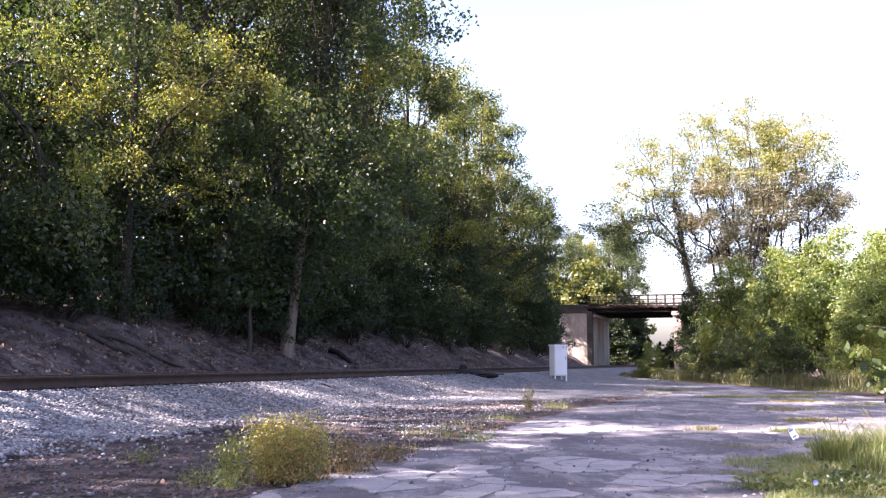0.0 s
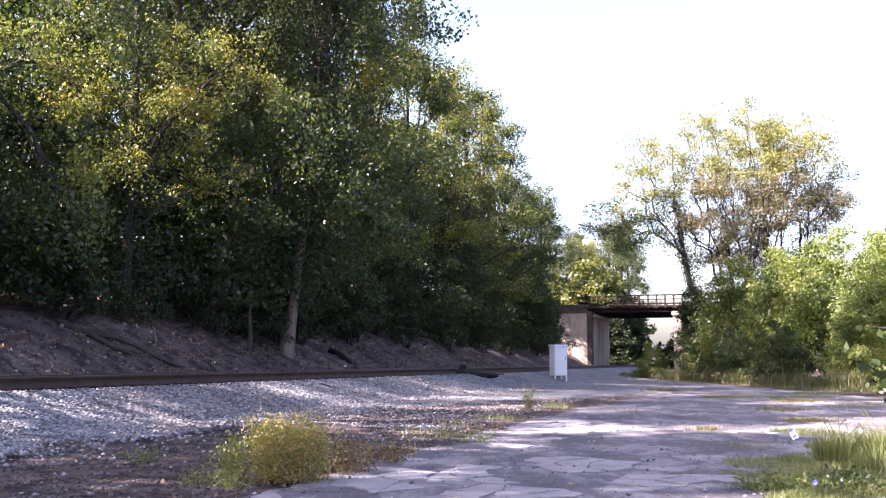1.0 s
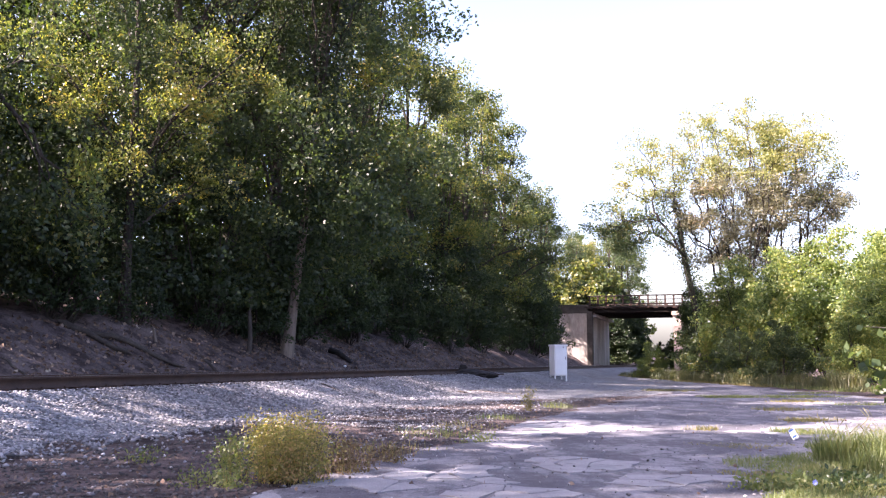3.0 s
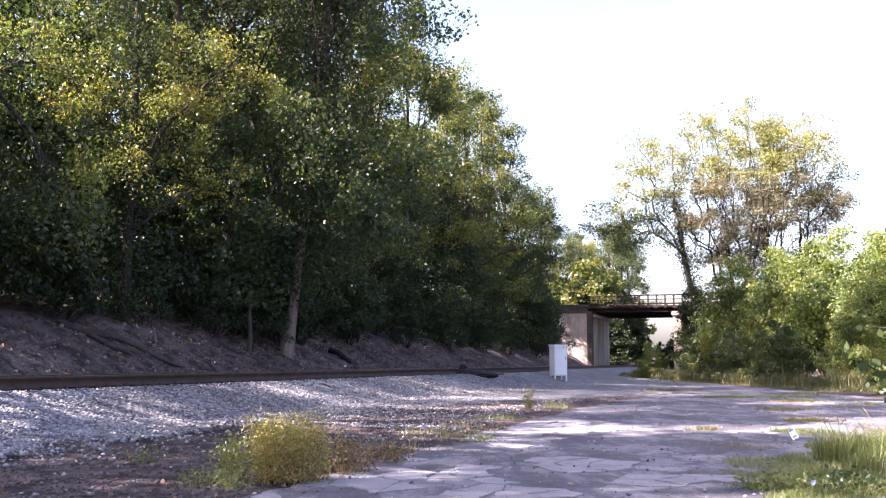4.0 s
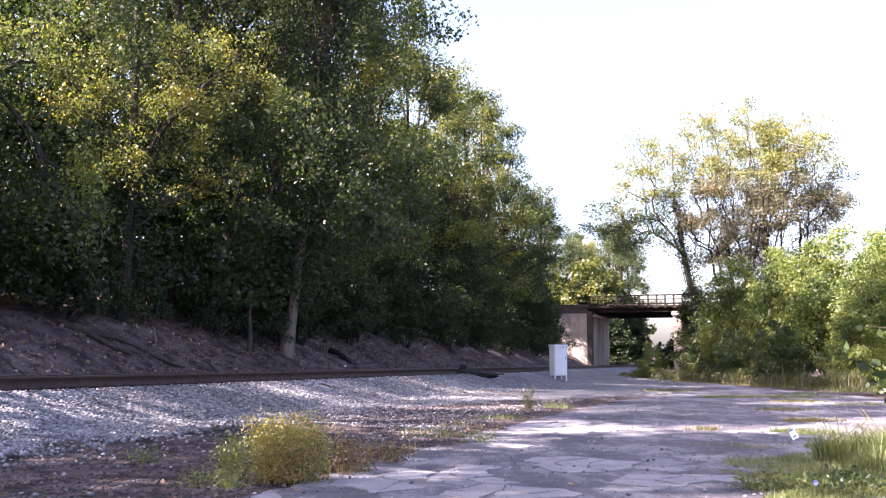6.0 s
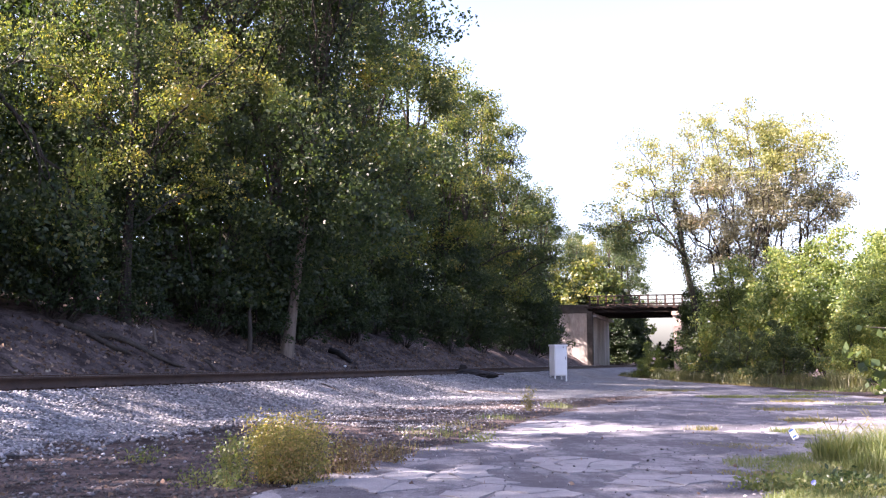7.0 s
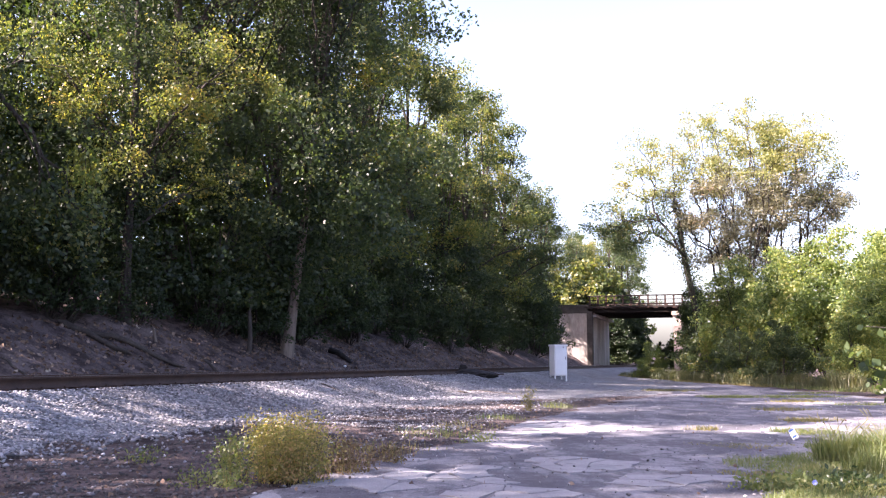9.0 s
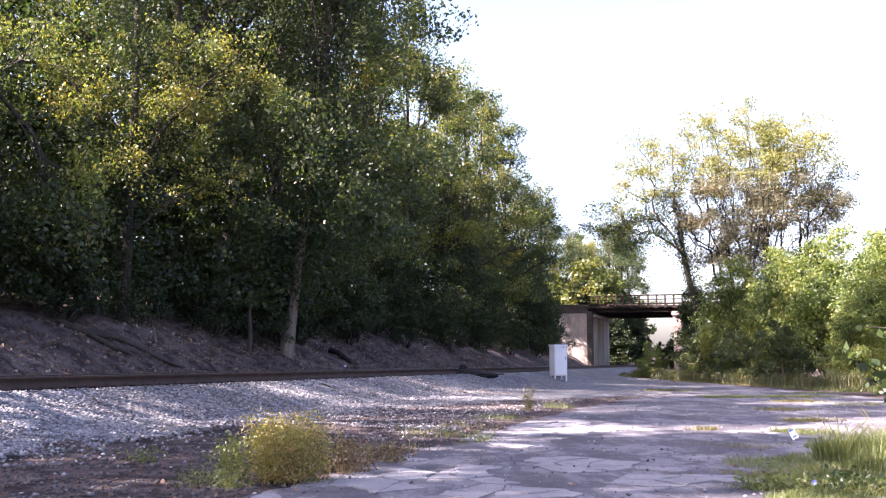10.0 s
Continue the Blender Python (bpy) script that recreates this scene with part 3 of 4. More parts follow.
def overbridge():
    top = new("overbridge")
    top.matrix_world = along(BRIDGE_S, -13.8)
    tagged(top, "old road overbridge, concrete abutments, dark girders, timber railing", "bridge")
    # abutment beside the track, with a stepped buttress and a wing wall that falls away
    bm = bmesh.new()
    outline = [(-7.6, -0.2), (0, -0.2), (0, 6.05), (-0.45, 6.05), (-0.45, 6.62), (-3.4, 6.62), (-5.2, 5.9), (-7.6, 4.9)]
    vs = [bm.verts.new((x, 0, z)) for x, z in outline]
    face = bm.faces.new(vs)
    r = bmesh.ops.extrude_face_region(bm, geom=[face])
    bmesh.ops.translate(bm, vec=(0, 0.9, 0), verts=[g for g in r["geom"] if isinstance(g, bmesh.types.BMVert)])
    bmesh.ops.recalc_face_normals(bm, faces=bm.faces)
    bmesh.ops.bevel(bm, geom=list(bm.edges), offset=0.04, segments=1, affect="EDGES")
    part("wing_wall", bm, M_CONCRETE, top, "pale stained concrete wing wall")
    part("abutment", box(0.9, 12.2, 6.25, (-0.449, 7.0, 2.925), 0.04), M_CONCRETE, top)
    part("buttress", box(0.55, 0.6, 6.3, (-0.1, -0.25, 2.9), 0.04), M_CONCRETE_D, top, "dark concrete corner pier")
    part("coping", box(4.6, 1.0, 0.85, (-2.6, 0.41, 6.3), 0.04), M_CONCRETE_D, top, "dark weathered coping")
    part("bearing_shelf", box(0.5, 13.2, 0.25, (0.23, 6.9, 5.62), 0.03), M_CONCRETE, top)
    part("footing", box(0.7, 1.2, 1.1, (0.35, 1.0, 0.45), 0.08), M_CONCRETE, top)
    for k in range(3):
        part("pier", box(0.8, 0.8, 6.2, (8.15, 0.6 + 5.8 * k, 2.95), 0.05), M_PIER, top, "pinkish concrete pier")
    part("pier_cap", box(1.0, 13.4, 0.4, (8.15, 6.6, 5.75), 0.04), M_PIER, top)
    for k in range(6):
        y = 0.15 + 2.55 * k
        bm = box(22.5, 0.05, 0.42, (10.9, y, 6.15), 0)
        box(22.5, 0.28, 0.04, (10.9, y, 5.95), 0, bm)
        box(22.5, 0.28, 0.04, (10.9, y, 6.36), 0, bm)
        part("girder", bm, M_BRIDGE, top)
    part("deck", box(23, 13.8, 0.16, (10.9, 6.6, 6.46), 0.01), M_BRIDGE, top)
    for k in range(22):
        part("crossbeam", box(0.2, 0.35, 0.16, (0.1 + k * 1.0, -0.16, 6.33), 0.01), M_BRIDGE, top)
    for y in (-0.22, 13.4):
        for k in range(28):
            part("railing_post", box(0.17, 0.15, 1.3, (-0.1 + k * 0.8, y, 6.93), 0.01), M_RAILING, top)
        for z, h in ((7.5, 0.12), (7.1, 0.08), (6.72, 0.08)):
            part("railing_board", box(22.6, 0.06, h, (10.9, y + (0.11 if y > 0 else -0.11), z), 0.01), M_BRIDGE, top)
    return top


overbridge()

# ---------------------------------------------------------------- relay cabinet


def relay_cabinet():
    top = new("relay_cabinet")
    x, y = 5.62, 46.7
    top.matrix_world = Matrix.Translation((x, y, gz(x, y) + 0.07)) @ Matrix.Rotation(radians(24), 4, "Z") @ Matrix.Scale(1.24, 4)
    tagged(top, "white steel trackside relay cabinet on short legs", "equipment cabinet")
    body = part("body", box(0.56, 0.42, 1.15, (0, 0, 0.665), 0.015), M_CABINET, top)
    bm = box(0.61, 0.48, 0.07, (0, 0, 1.27), 0.012)
    part("lid", bm, M_CABINET, top)
    door = part("door", box(0.50, 0.02, 1.06, (0, -0.222, 0.66), 0.006), M_CABINET, top)
    part("handle", box(0.025, 0.03, 0.12, (0.19, -0.245, 0.78), 0.006), M_METAL, door, "dull metal handle")
    side = part("side_door", box(0.02, 0.36, 1.06, (0.291, 0, 0.66), 0.006), M_CABINET, top)
    part("latch", box(0.03, 0.03, 0.07, (0.31, -0.08, 0.75), 0.006), M_METAL, side, "dull metal latch")
    part("vent", box(0.02, 0.26, 0.03, (0.302, 0, 1.14), 0.004), M_BLACK, side, "dark vent slot")
    part("lifting_lug", box(0.03, 0.02, 0.05, (0.1, -0.243, 1.2), 0.004), M_METAL, top, "dark metal lug")
    for lx in (-0.25, 0.25):
        for ly in (-0.18, 0.18):
            part("leg", box(0.05, 0.05, 0.34, (lx, ly, 0.02), 0.004), M_CABINET, top)
    return top


relay_cabinet()

# ---------------------------------------------------------------- woods on the bank
TALL = [build_tree(1, 25, 1.6, 5.0, 250, 135, 0.165, M_LEAF, M_BARK, 0.34, clump_r=0.85, vine=6000, vine_r=0.34, vine_to=0.8, limbs=12),
        build_tree(2, 24, 1.2, 4.4, 240, 135, 0.165, M_LEAF, M_BARK, 0.28, vine=6500, vine_r=0.42, vine_to=0.85, limbs=12, flat=1.1, droop=0.7),
        build_tree(3, 24, 2.4, 5.2, 230, 120, 0.15, M_LEAF_Y, M_BARK, 0.22, clump_r=0.8, limbs=14, vine=9500, vine_r=0.32),
        build_tree(4, 18, 1.5, 4.4, 150, 90, 0.21, M_LEAF_B, M_BARK, 0.24, limbs=10),
        build_tree(5, 25, 1.2, 5.2, 220, 85, 0.25, M_LEAF, M_BARK, 0.34, limbs=10, clump_r=1.1, vine=3000, vine_r=0.4),
        build_tree(6, 25, 1.6, 5.2, 220, 75, 0.23, M_LEAF_Y, M_BARK, 0.30, limbs=12, clump_r=1.05, vine=2500, vine_r=0.3),
        build_tree(7, 24, 1.9, 4.2, 200, 100, 0.18, M_LEAF, M_PALE_BARK, 0.19, lean=(2.6, 0), limbs=8, vine=14000, vine_r=0.40, vine_from=0.105, vine_to=0.8)]
BACK = build_tree(9, 16, 0.6, 4.6, 150, 24, 0.5, M_DEEP, M_BARK, 0.25, limbs=5, clump_r=1.1)
INNER = build_tree(10, 17, 0.5, 4.6, 190, 45, 0.36, M_DEEP, M_BARK, 0.25, limbs=5, clump_r=1.15)
UNDER = [build_bush(21, 2.6, 2.3, 4.6, 66, 85, 0.135, M_IVY_SHADE), build_bush(22, 1.9, 1.8, 2.8, 54, 90, 0.115, M_IVY_SHADE), build_bush(23, 2.2, 2.2, 6.5, 76, 85, 0.15, M_IVY_SHADE)]
KIND = ["tall dark green tree hung with creeper on the bank", "slender dark green tree on the wooded bank",
        "tall tree with yellowing sunlit leaves on the bank", "smaller bright green tree on the bank",
        "tall dense green tree standing on the bank", "tall yellow-green tree standing on the bank", "tall tree with bare pale trunk foot on the bank"]
# trees at s 9 and 13.5 are out of view, added for yard shade
#        s, p, kind, size
ROW = [(19.0, -18.2, 1, 0.86), (25.5, -21.5, 2, 0.72), (23.4, -16.9, 2, 0.72), (27.8, -18.4, 0, 0.82), (31.0, -18.0, 1, 0.88), (35.5, -18.4, 0, 0.88), (39.5, -18.0, 1, 0.92), (13.5, -19.5, 0, 0.8), (9, -18.5, 1, 0.85),
       (43.5, -18.4, 5, 0.86), (45.8, -18.3, 4, 0.98), (53.0, -18.6, 4, 0.76), (58.0, -18.0, 5, 0.74), (63.5, -18.2, 4, 0.76), (68.5, -18.0, 5, 0.78), (73.0, -17.8, 4, 0.74), (78.5, -17.6, 4, 0.60),
       # the last two are added to break up the sun on the wing wall
       (83.0, -16.6, 4, 0.60), (86, -19.0, 5, 0.55), (90, -24, 4, 0.5), (90.6, -21.2, 5, 0.3)]
STIRRED = []          # trees that the breeze moves a little
rng = np.random.default_rng(5)
for s, p, k, size in ROW:
    w = tr(s, p)
    tree = plant_tree(TALL[k], w.x, w.y, rng.uniform(0, 6.28), size, KIND[k], "trees on the bank")
    if s in (19.0, 23.4, 31.0, 45.8, 63.5, 73.0):
        STIRRED.append(tree)
DEEP = "dark dense tree deep in the wood"
for k in range(17):
    w = tr(6 + k * 5.4 + rng.uniform(-1, 1), -24.5 + rng.uniform(-0.8, 0.8))
    plant_tree(INNER, w.x, w.y, rng.uniform(0, 6.28), rng.uniform(0.48, 0.58) if k < 4 else rng.uniform(0.85, 1.0), DEEP, "trees deep in the wood")
for k in range(9):
    w = tr(7 + k * 8 + rng.uniform(-1, 1), -31.5 + rng.uniform(-1, 1))
    plant_tree(BACK, w.x, w.y, rng.uniform(0, 6.28), rng.uniform(0.7, 0.85) if k > 2 else 0.58, DEEP, "trees deep in the wood")
# unseen trees added behind the camera, placed and sized to shade the yard
yard_rng = np.random.default_rng(15)
for k in range(13):
    w = tr(-48 + k * 4.4 + yard_rng.uniform(-1, 1), -19.3 + yard_rng.uniform(-0.8, 0.8))
    plant_tree(BACK, w.x, w.y, yard_rng.uniform(0, 6.28), yard_rng.uniform(1.0, 1.35) if k < 10 else 0.98, "unseen added tree behind the yard that shades it", "trees behind the yard")
    w = tr(-44 + k * 4.6 + yard_rng.uniform(-1, 1), -25 + yard_rng.uniform(-1, 1))
    plant_tree(BACK, w.x, w.y, yard_rng.uniform(0, 6.28), yard_rng.uniform(0.5, 0.7), "unseen added tree behind the yard that shades it", "trees behind the yard")
plant_tree(TALL[6], -5.51, 33.5, 0.0, 0.95, KIND[6], "trees on the bank")
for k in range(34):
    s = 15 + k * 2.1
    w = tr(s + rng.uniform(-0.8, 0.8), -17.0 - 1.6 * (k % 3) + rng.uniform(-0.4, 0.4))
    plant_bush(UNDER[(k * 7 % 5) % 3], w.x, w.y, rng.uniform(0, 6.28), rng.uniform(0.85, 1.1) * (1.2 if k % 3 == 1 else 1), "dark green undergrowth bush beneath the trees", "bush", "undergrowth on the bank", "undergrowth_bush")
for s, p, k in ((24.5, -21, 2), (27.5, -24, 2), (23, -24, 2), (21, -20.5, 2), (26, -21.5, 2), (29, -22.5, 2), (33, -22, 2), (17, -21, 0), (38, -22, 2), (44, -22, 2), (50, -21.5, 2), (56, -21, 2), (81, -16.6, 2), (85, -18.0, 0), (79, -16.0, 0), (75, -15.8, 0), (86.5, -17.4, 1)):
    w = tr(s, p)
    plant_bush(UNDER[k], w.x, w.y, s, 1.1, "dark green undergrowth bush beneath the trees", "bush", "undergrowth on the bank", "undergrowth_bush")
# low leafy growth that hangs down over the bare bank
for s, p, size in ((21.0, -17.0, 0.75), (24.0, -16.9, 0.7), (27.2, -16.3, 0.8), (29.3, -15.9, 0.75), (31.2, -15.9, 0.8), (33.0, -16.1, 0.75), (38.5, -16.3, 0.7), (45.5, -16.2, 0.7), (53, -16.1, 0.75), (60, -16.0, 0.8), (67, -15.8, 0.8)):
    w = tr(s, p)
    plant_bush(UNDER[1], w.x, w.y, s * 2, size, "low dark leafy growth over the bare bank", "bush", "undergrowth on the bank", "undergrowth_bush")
# two thin bare trunks at the foot of the wood
for x, y, h, r, lean in ((-6.35, 31.0, 2.2, 0.09, 0.1), (-3.81, 42.9, 3.0, 0.10, -0.1)):
    u = np.linspace(0, 1, 8)[:, None]
    path = np.concatenate([lean * u + 0.05 * np.sin(u * 6), 0.1 * u, -0.2 + h * u], 1)
    top = part("thin_trunk", tubes_mesh("thin_trunk", [tube_arrays(path, r * (1 - 0.5 * u[:, 0]), 8, 0.06, rng)], M_DEAD), None)
    top.location = (x, y, gz(x, y))
    tagged(top, "thin bare grey tree trunk among undergrowth", "tree trunk")

# ---------------------------------------------------------------- behind the bridge and the far trees
for x, y, k, size in [(21.6, 122, 4, 0.72), (18.0, 118, 5, 0.56), (20.0, 127, 5, 0.60), (24.0, 128, 4, 0.76), (16.0, 114, 4, 0.55), (26.3, 134, 4, 0.74), (13, 118, 4, 0.6), (8.5, 110, 3, 0.8), (19, 137, 4, 0.7), (4, 114, 4, 0.7)]:
    plant_tree(TALL[k], x, y, x, size, KIND[k].replace(" on the bank", " behind the bridge").replace("standing ", ""), "trees behind the bridge")
# the second bush has leaves darkened for shade beyond the bridge opening
FARBUSH = [build_bush(25, 3.0, 2.6, 5.6, 130, 70, 0.24, M_LEAF_Y), build_bush(26, 2.4, 2.2, 8.0, 120, 70, 0.24, M_IVY_SHADE)]
for x, y, k, size in [(18.9, 110.5, 1, 0.95), (19.9, 109.5, 1, 0.9), (21.0, 111, 1, 1.0), (22.4, 112, 1, 0.95), (20.0, 116, 1, 1.05), (22.6, 117, 1, 1.1), (16.6, 111, 1, 1.0), (22.9, 100, 1, 0.38), (24.3, 102, 1, 0.42), (25.5, 104, 1, 0.5)]:
    plant_bush(FARBUSH[k], x, y, x * 3, size, "dark green bush beyond the bridge opening", "bush", "bushes beyond the bridge", "far_bush")
for x, y, size in ((14.6, 112, 1.75), (17.6, 114, 1.9), (20.2, 117, 1.85)):
    plant_bush(FARBUSH[0], x, y, y, size, "olive yellow-green bush rising behind the bridge", "bush", "bushes beyond the bridge", "far_bush")

# ---------------------------------------------------------------- the big tree and the thicket
rng = np.random.default_rng(61)
tips = egg_tips(470, (0, 0, 11.9), (6.4, 5.4, 5.9), rng, 0.2, -0.88)
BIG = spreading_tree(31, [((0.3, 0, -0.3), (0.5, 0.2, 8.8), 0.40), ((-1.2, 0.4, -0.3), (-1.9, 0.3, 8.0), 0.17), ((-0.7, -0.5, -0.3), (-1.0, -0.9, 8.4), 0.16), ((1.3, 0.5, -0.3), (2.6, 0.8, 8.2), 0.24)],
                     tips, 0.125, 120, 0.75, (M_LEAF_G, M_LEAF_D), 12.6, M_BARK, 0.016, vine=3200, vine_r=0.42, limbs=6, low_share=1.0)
plant_tree(BIG, 20.3, 60, 0.0, 1.0, "tall broad tree, thin crown gold above and greyer below", name="broad_tree")
tips = np.concatenate([egg_tips(70, (-2.0, 0, 12.9), (2.9, 2.6, 3.1), rng, 0.3), egg_tips(62, (-3.6, 0, 9.9), (3.2, 2.4, 1.9), rng, 0.2)])
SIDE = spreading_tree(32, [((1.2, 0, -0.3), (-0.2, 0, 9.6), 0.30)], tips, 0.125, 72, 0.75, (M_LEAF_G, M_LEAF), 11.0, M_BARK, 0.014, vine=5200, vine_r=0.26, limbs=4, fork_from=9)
plant_tree(SIDE, 15.4, 60, 0.0, 1.0, "leaning tree with creeper on its dark trunk", name="leaning_tree")

THICK = [build_bush(41, 3.0, 2.6, 6.2, 200, 105, 0.122, M_LEAF_B), build_bush(42, 2.6, 2.4, 5.0, 160, 105, 0.122, M_LEAF_B), build_bush(43, 2.2, 2.2, 3.2, 90, 100, 0.12, M_LEAF), build_bush(44, 1.5, 1.5, 7.2, 130, 90, 0.14, M_LEAF)]
for x, y, k, size in [(17.4, 56, 0, 1.12), (18.2, 51, 0, 1.1), (19.9, 49, 0, 1.2), (20.8, 45, 0, 1.1), (22.6, 47, 0, 1.15), (19.2, 41, 0, 0.9), (21.5, 39, 1, 1.05), (18.9, 36, 1, 0.9), (20.4, 32.5, 1, 0.85),
                      (16.4, 58, 2, 1.15), (21, 28.5, 1, 0.85), (13.3, 61, 1, 0.46), (19.5, 55, 0, 1.0),
                      (16.2, 46, 2, 0.9), (17.4, 40, 1, 0.62), (15.4, 50, 2, 0.85), (18.4, 34.0, 1, 0.58), (18.8, 68, 2, 1.2), (21.6, 50, 0, 1.0), (26.5, 44, 0, 1.1), (16.4, 62, 3, 0.95), (18.6, 60, 3, 0.85)]:
    plant_bush(THICK[k], x, y, x * 7 + y, size, "dense sunlit green thicket bush beside the pavement" if k < 2 else "dense dark green thicket bush beside the pavement", "bush", "thicket beside the pavement", "thicket_bush")

# ---------------------------------------------------------------- ballast and loose stone


def gravel_material():
    m, nt, b = material("ballast_gravel", 0.9, 0, 0.25)
    tc = nt.nodes.new("ShaderNodeTexCoord")
    v = nt.nodes.new("ShaderNodeTexVoronoi")
    v.inputs["Scale"].default_value = 22
    nt.links.new(tc.outputs["Object"], v.inputs["Vector"])
    sep = nt.nodes.new("ShaderNodeSeparateColor")
    nt.links.new(v.outputs["Color"], sep.inputs[0])
    c0 = ramp(nt, sep.outputs[0], [(0.0, (0.07, 0.07, 0.075)), (0.5, (0.16, 0.16, 0.17)), (1.0, (0.30, 0.30, 0.305))])
    big = tex_noise(nt, 0.3, 5)
    c1 = ramp(nt, big.outputs[0], [(0.35, (0.62, 0.55, 0.5)), (0.6, (1, 1, 1))])
    c = mix(nt, "MULTIPLY", 0.7, c0.outputs[0], c1.outputs[0])
    nt.links.new(c.outputs[0], b.inputs["Base Color"])
    bump(nt, b, v.outputs["Distance"], 1.0, -0.03)
    return m


def ballast_place(s, v):
    left = -13.1 + 0.3 * smooth_noise(s * 0.8, s * 0.5, 3)
    right = np.interp(s, [-30, 10, 20, 26, 33, 42, 60, 146], [-7.6, -7.4, -6.8, -5.2, -2.6, -1.2, -1.8, -5]) + 0.35 * smooth_noise(s * 0.9, s * 0.4, 8) + 0.12 * smooth_noise(s * 4, s * 3, 2)
    p = left + (right - left) * v
    x, y = CP * p + SP * s, -SP * p + CP * s
    edge = np.clip(np.minimum(v, 1 - v) / 0.06, 0, 1)
    return x, y, ground_z(x, y) - 0.02 + 0.045 * edge + 0.015 * smooth_noise(x * 3, y * 3, 4)


ballast = part("ballast", grid_sheet("ballast", np.concatenate([np.arange(-30, 60, 0.3), np.arange(60, 147, 1.5)]), np.linspace(0, 1, 44), ballast_place, gravel_material()), None)
tagged(ballast, "pale grey crushed stone ballast under the track", "ballast", kind="structure")


def stones(name, xyz, size, rng, mat, flat=0.7):
    """Angular stones, each an uneven octahedron of its own."""
    n = len(xyz)
    base = np.array([[1, 0, 0], [0, 1, 0], [-1, 0, 0], [0, -1, 0], [0, 0, 1], [0, 0, -1]], float)
    v = base[None] * rng.uniform(0.6, 1.25, (n, 6, 1)) + rng.normal(size=(n, 6, 3)) * 0.22
    v[:, :, 2] *= flat
    a = rng.uniform(0, 6.28, n)
    ca, sa = np.cos(a)[:, None], np.sin(a)[:, None]
    v = np.stack([v[..., 0] * ca - v[..., 1] * sa, v[..., 0] * sa + v[..., 1] * ca, v[..., 2]], -1)
    v = v * (size * rng.uniform(0.5, 1.4, (n, 1, 1)) ** 1.2) + xyz[:, None, :]
    f = np.array([[0, 1, 4], [1, 2, 4], [2, 3, 4], [3, 0, 4], [1, 0, 5], [2, 1, 5], [3, 2, 5], [0, 3, 5]])
    f = (f[None] + 6 * np.arange(n)[:, None, None]).reshape(-1)
    return mesh_from(name, v.reshape(-1, 3), f, 3, mat)


def scatter(n, s0, s1, p0, p1, rng, near=1.6):
    """Random places on the ground in a stretch of the plan, thicker where it is near."""
    s = s0 + (s1 - s0) * rng.uniform(0, 1, n) ** near
    p = rng.uniform(p0, p1, n)
    x, y = CP * p + SP * s, -SP * p + CP * s
    return np.stack([x, y, ground_z(x, y)], 1)


rng = np.random.default_rng(77)
pts = np.concatenate([scatter(25000, 4, 40, -10.25, -7.9, rng), scatter(6000, 1, 46, -8.0, -7.0, rng), scatter(700, 2, 46, -7.2, -6.4, rng)])
pts[:, 2] += 0.028
tagged(part("ballast_stone", stones("ballast_stone", pts, 0.025, rng, M_STONE), None), "loose pale grey angular ballast stones", "gravel", kind="stuff")
pts = scatter(12000, 6, 60, -8.2, -3.6, rng, 1.6)
pts[:, 2] += 0.006
tagged(part("loose_gravel", stones("loose_gravel", pts, 0.018, rng, M_CINDER), None), "scattered grey gravel on brown dirt", "gravel", kind="stuff")
pts = np.concatenate([scatter(9000, 14, 50, -7.6, -4.2, rng, 1.3), scatter(800, 5, 16, -7.6, -4.0, rng, 1.0)])
pts[:, 2] += 0.006
tagged(part("spilled_ballast", stones("spilled_ballast", pts, 0.021, rng, M_STONE), None), "grey ballast stones spilled over brown dirt", "gravel", kind="stuff")
pts = scatter(2600, 5, 40, -3.8, 3, rng, 1.8)
pts[:, 2] = 0.02
tagged(part("grit", stones("grit", pts, 0.014, rng, M_STONE), None), "fine loose grit on the pavement", "gravel", kind="stuff")
pts = scatter(7000, 8, 60, -16.8, -13.2, rng, 1.2)
pts[:, 2] += 0.01
M_LITTER = leaf_material("fallen_leaf", [(0.05, (0.07, 0.045, 0.03)), (0.5, (0.15, 0.095, 0.065)), (0.85, (0.24, 0.17, 0.12)), (0.99, (0.45, 0.38, 0.32))], 0.2, 0.04, (1, 1, 1))
lv, lf = leaf_arrays(pts, 0.12, rng, 0, 0.7)
tagged(part("leaf_litter", mesh_from("leaf_litter", lv, lf, 4, M_LITTER), None), "brown fallen leaves strewn over the bank", "leaf litter", kind="stuff")


pts = np.concatenate([scatter(1100, 4, 40, -8.0, -3.4, rng, 1.5), scatter(70, 4, 30, -3.4, 4, rng, 1.5)])
pts[:, 2] = np.maximum(pts[:, 2], 0.012) + 0.012
lv, lf = leaf_arrays(pts, 0.055, rng, 0, 0.7)
tagged(part("fallen_leaf_scatter", mesh_from("fallen_leaf_scatter", lv, lf, 4, M_LITTER), None), "scattered dry brown leaves on dirt and asphalt", "leaf litter", kind="stuff")

# ---------------------------------------------------------------- broken slabs of the old surface


def clip(poly, nx, ny, d):
    out = []
    for i in range(len(poly)):
        a, b = poly[i], poly[(i + 1) % len(poly)]
        da, db = a[0] * nx + a[1] * ny - d, b[0] * nx + b[1] * ny - d
        if da <= 0:
            out.append(a)
        if da * db < 0:
            q = da / (da - db)
            out.append((a[0] + (b[0] - a[0]) * q, a[1] + (b[1] - a[1]) * q))
    return out


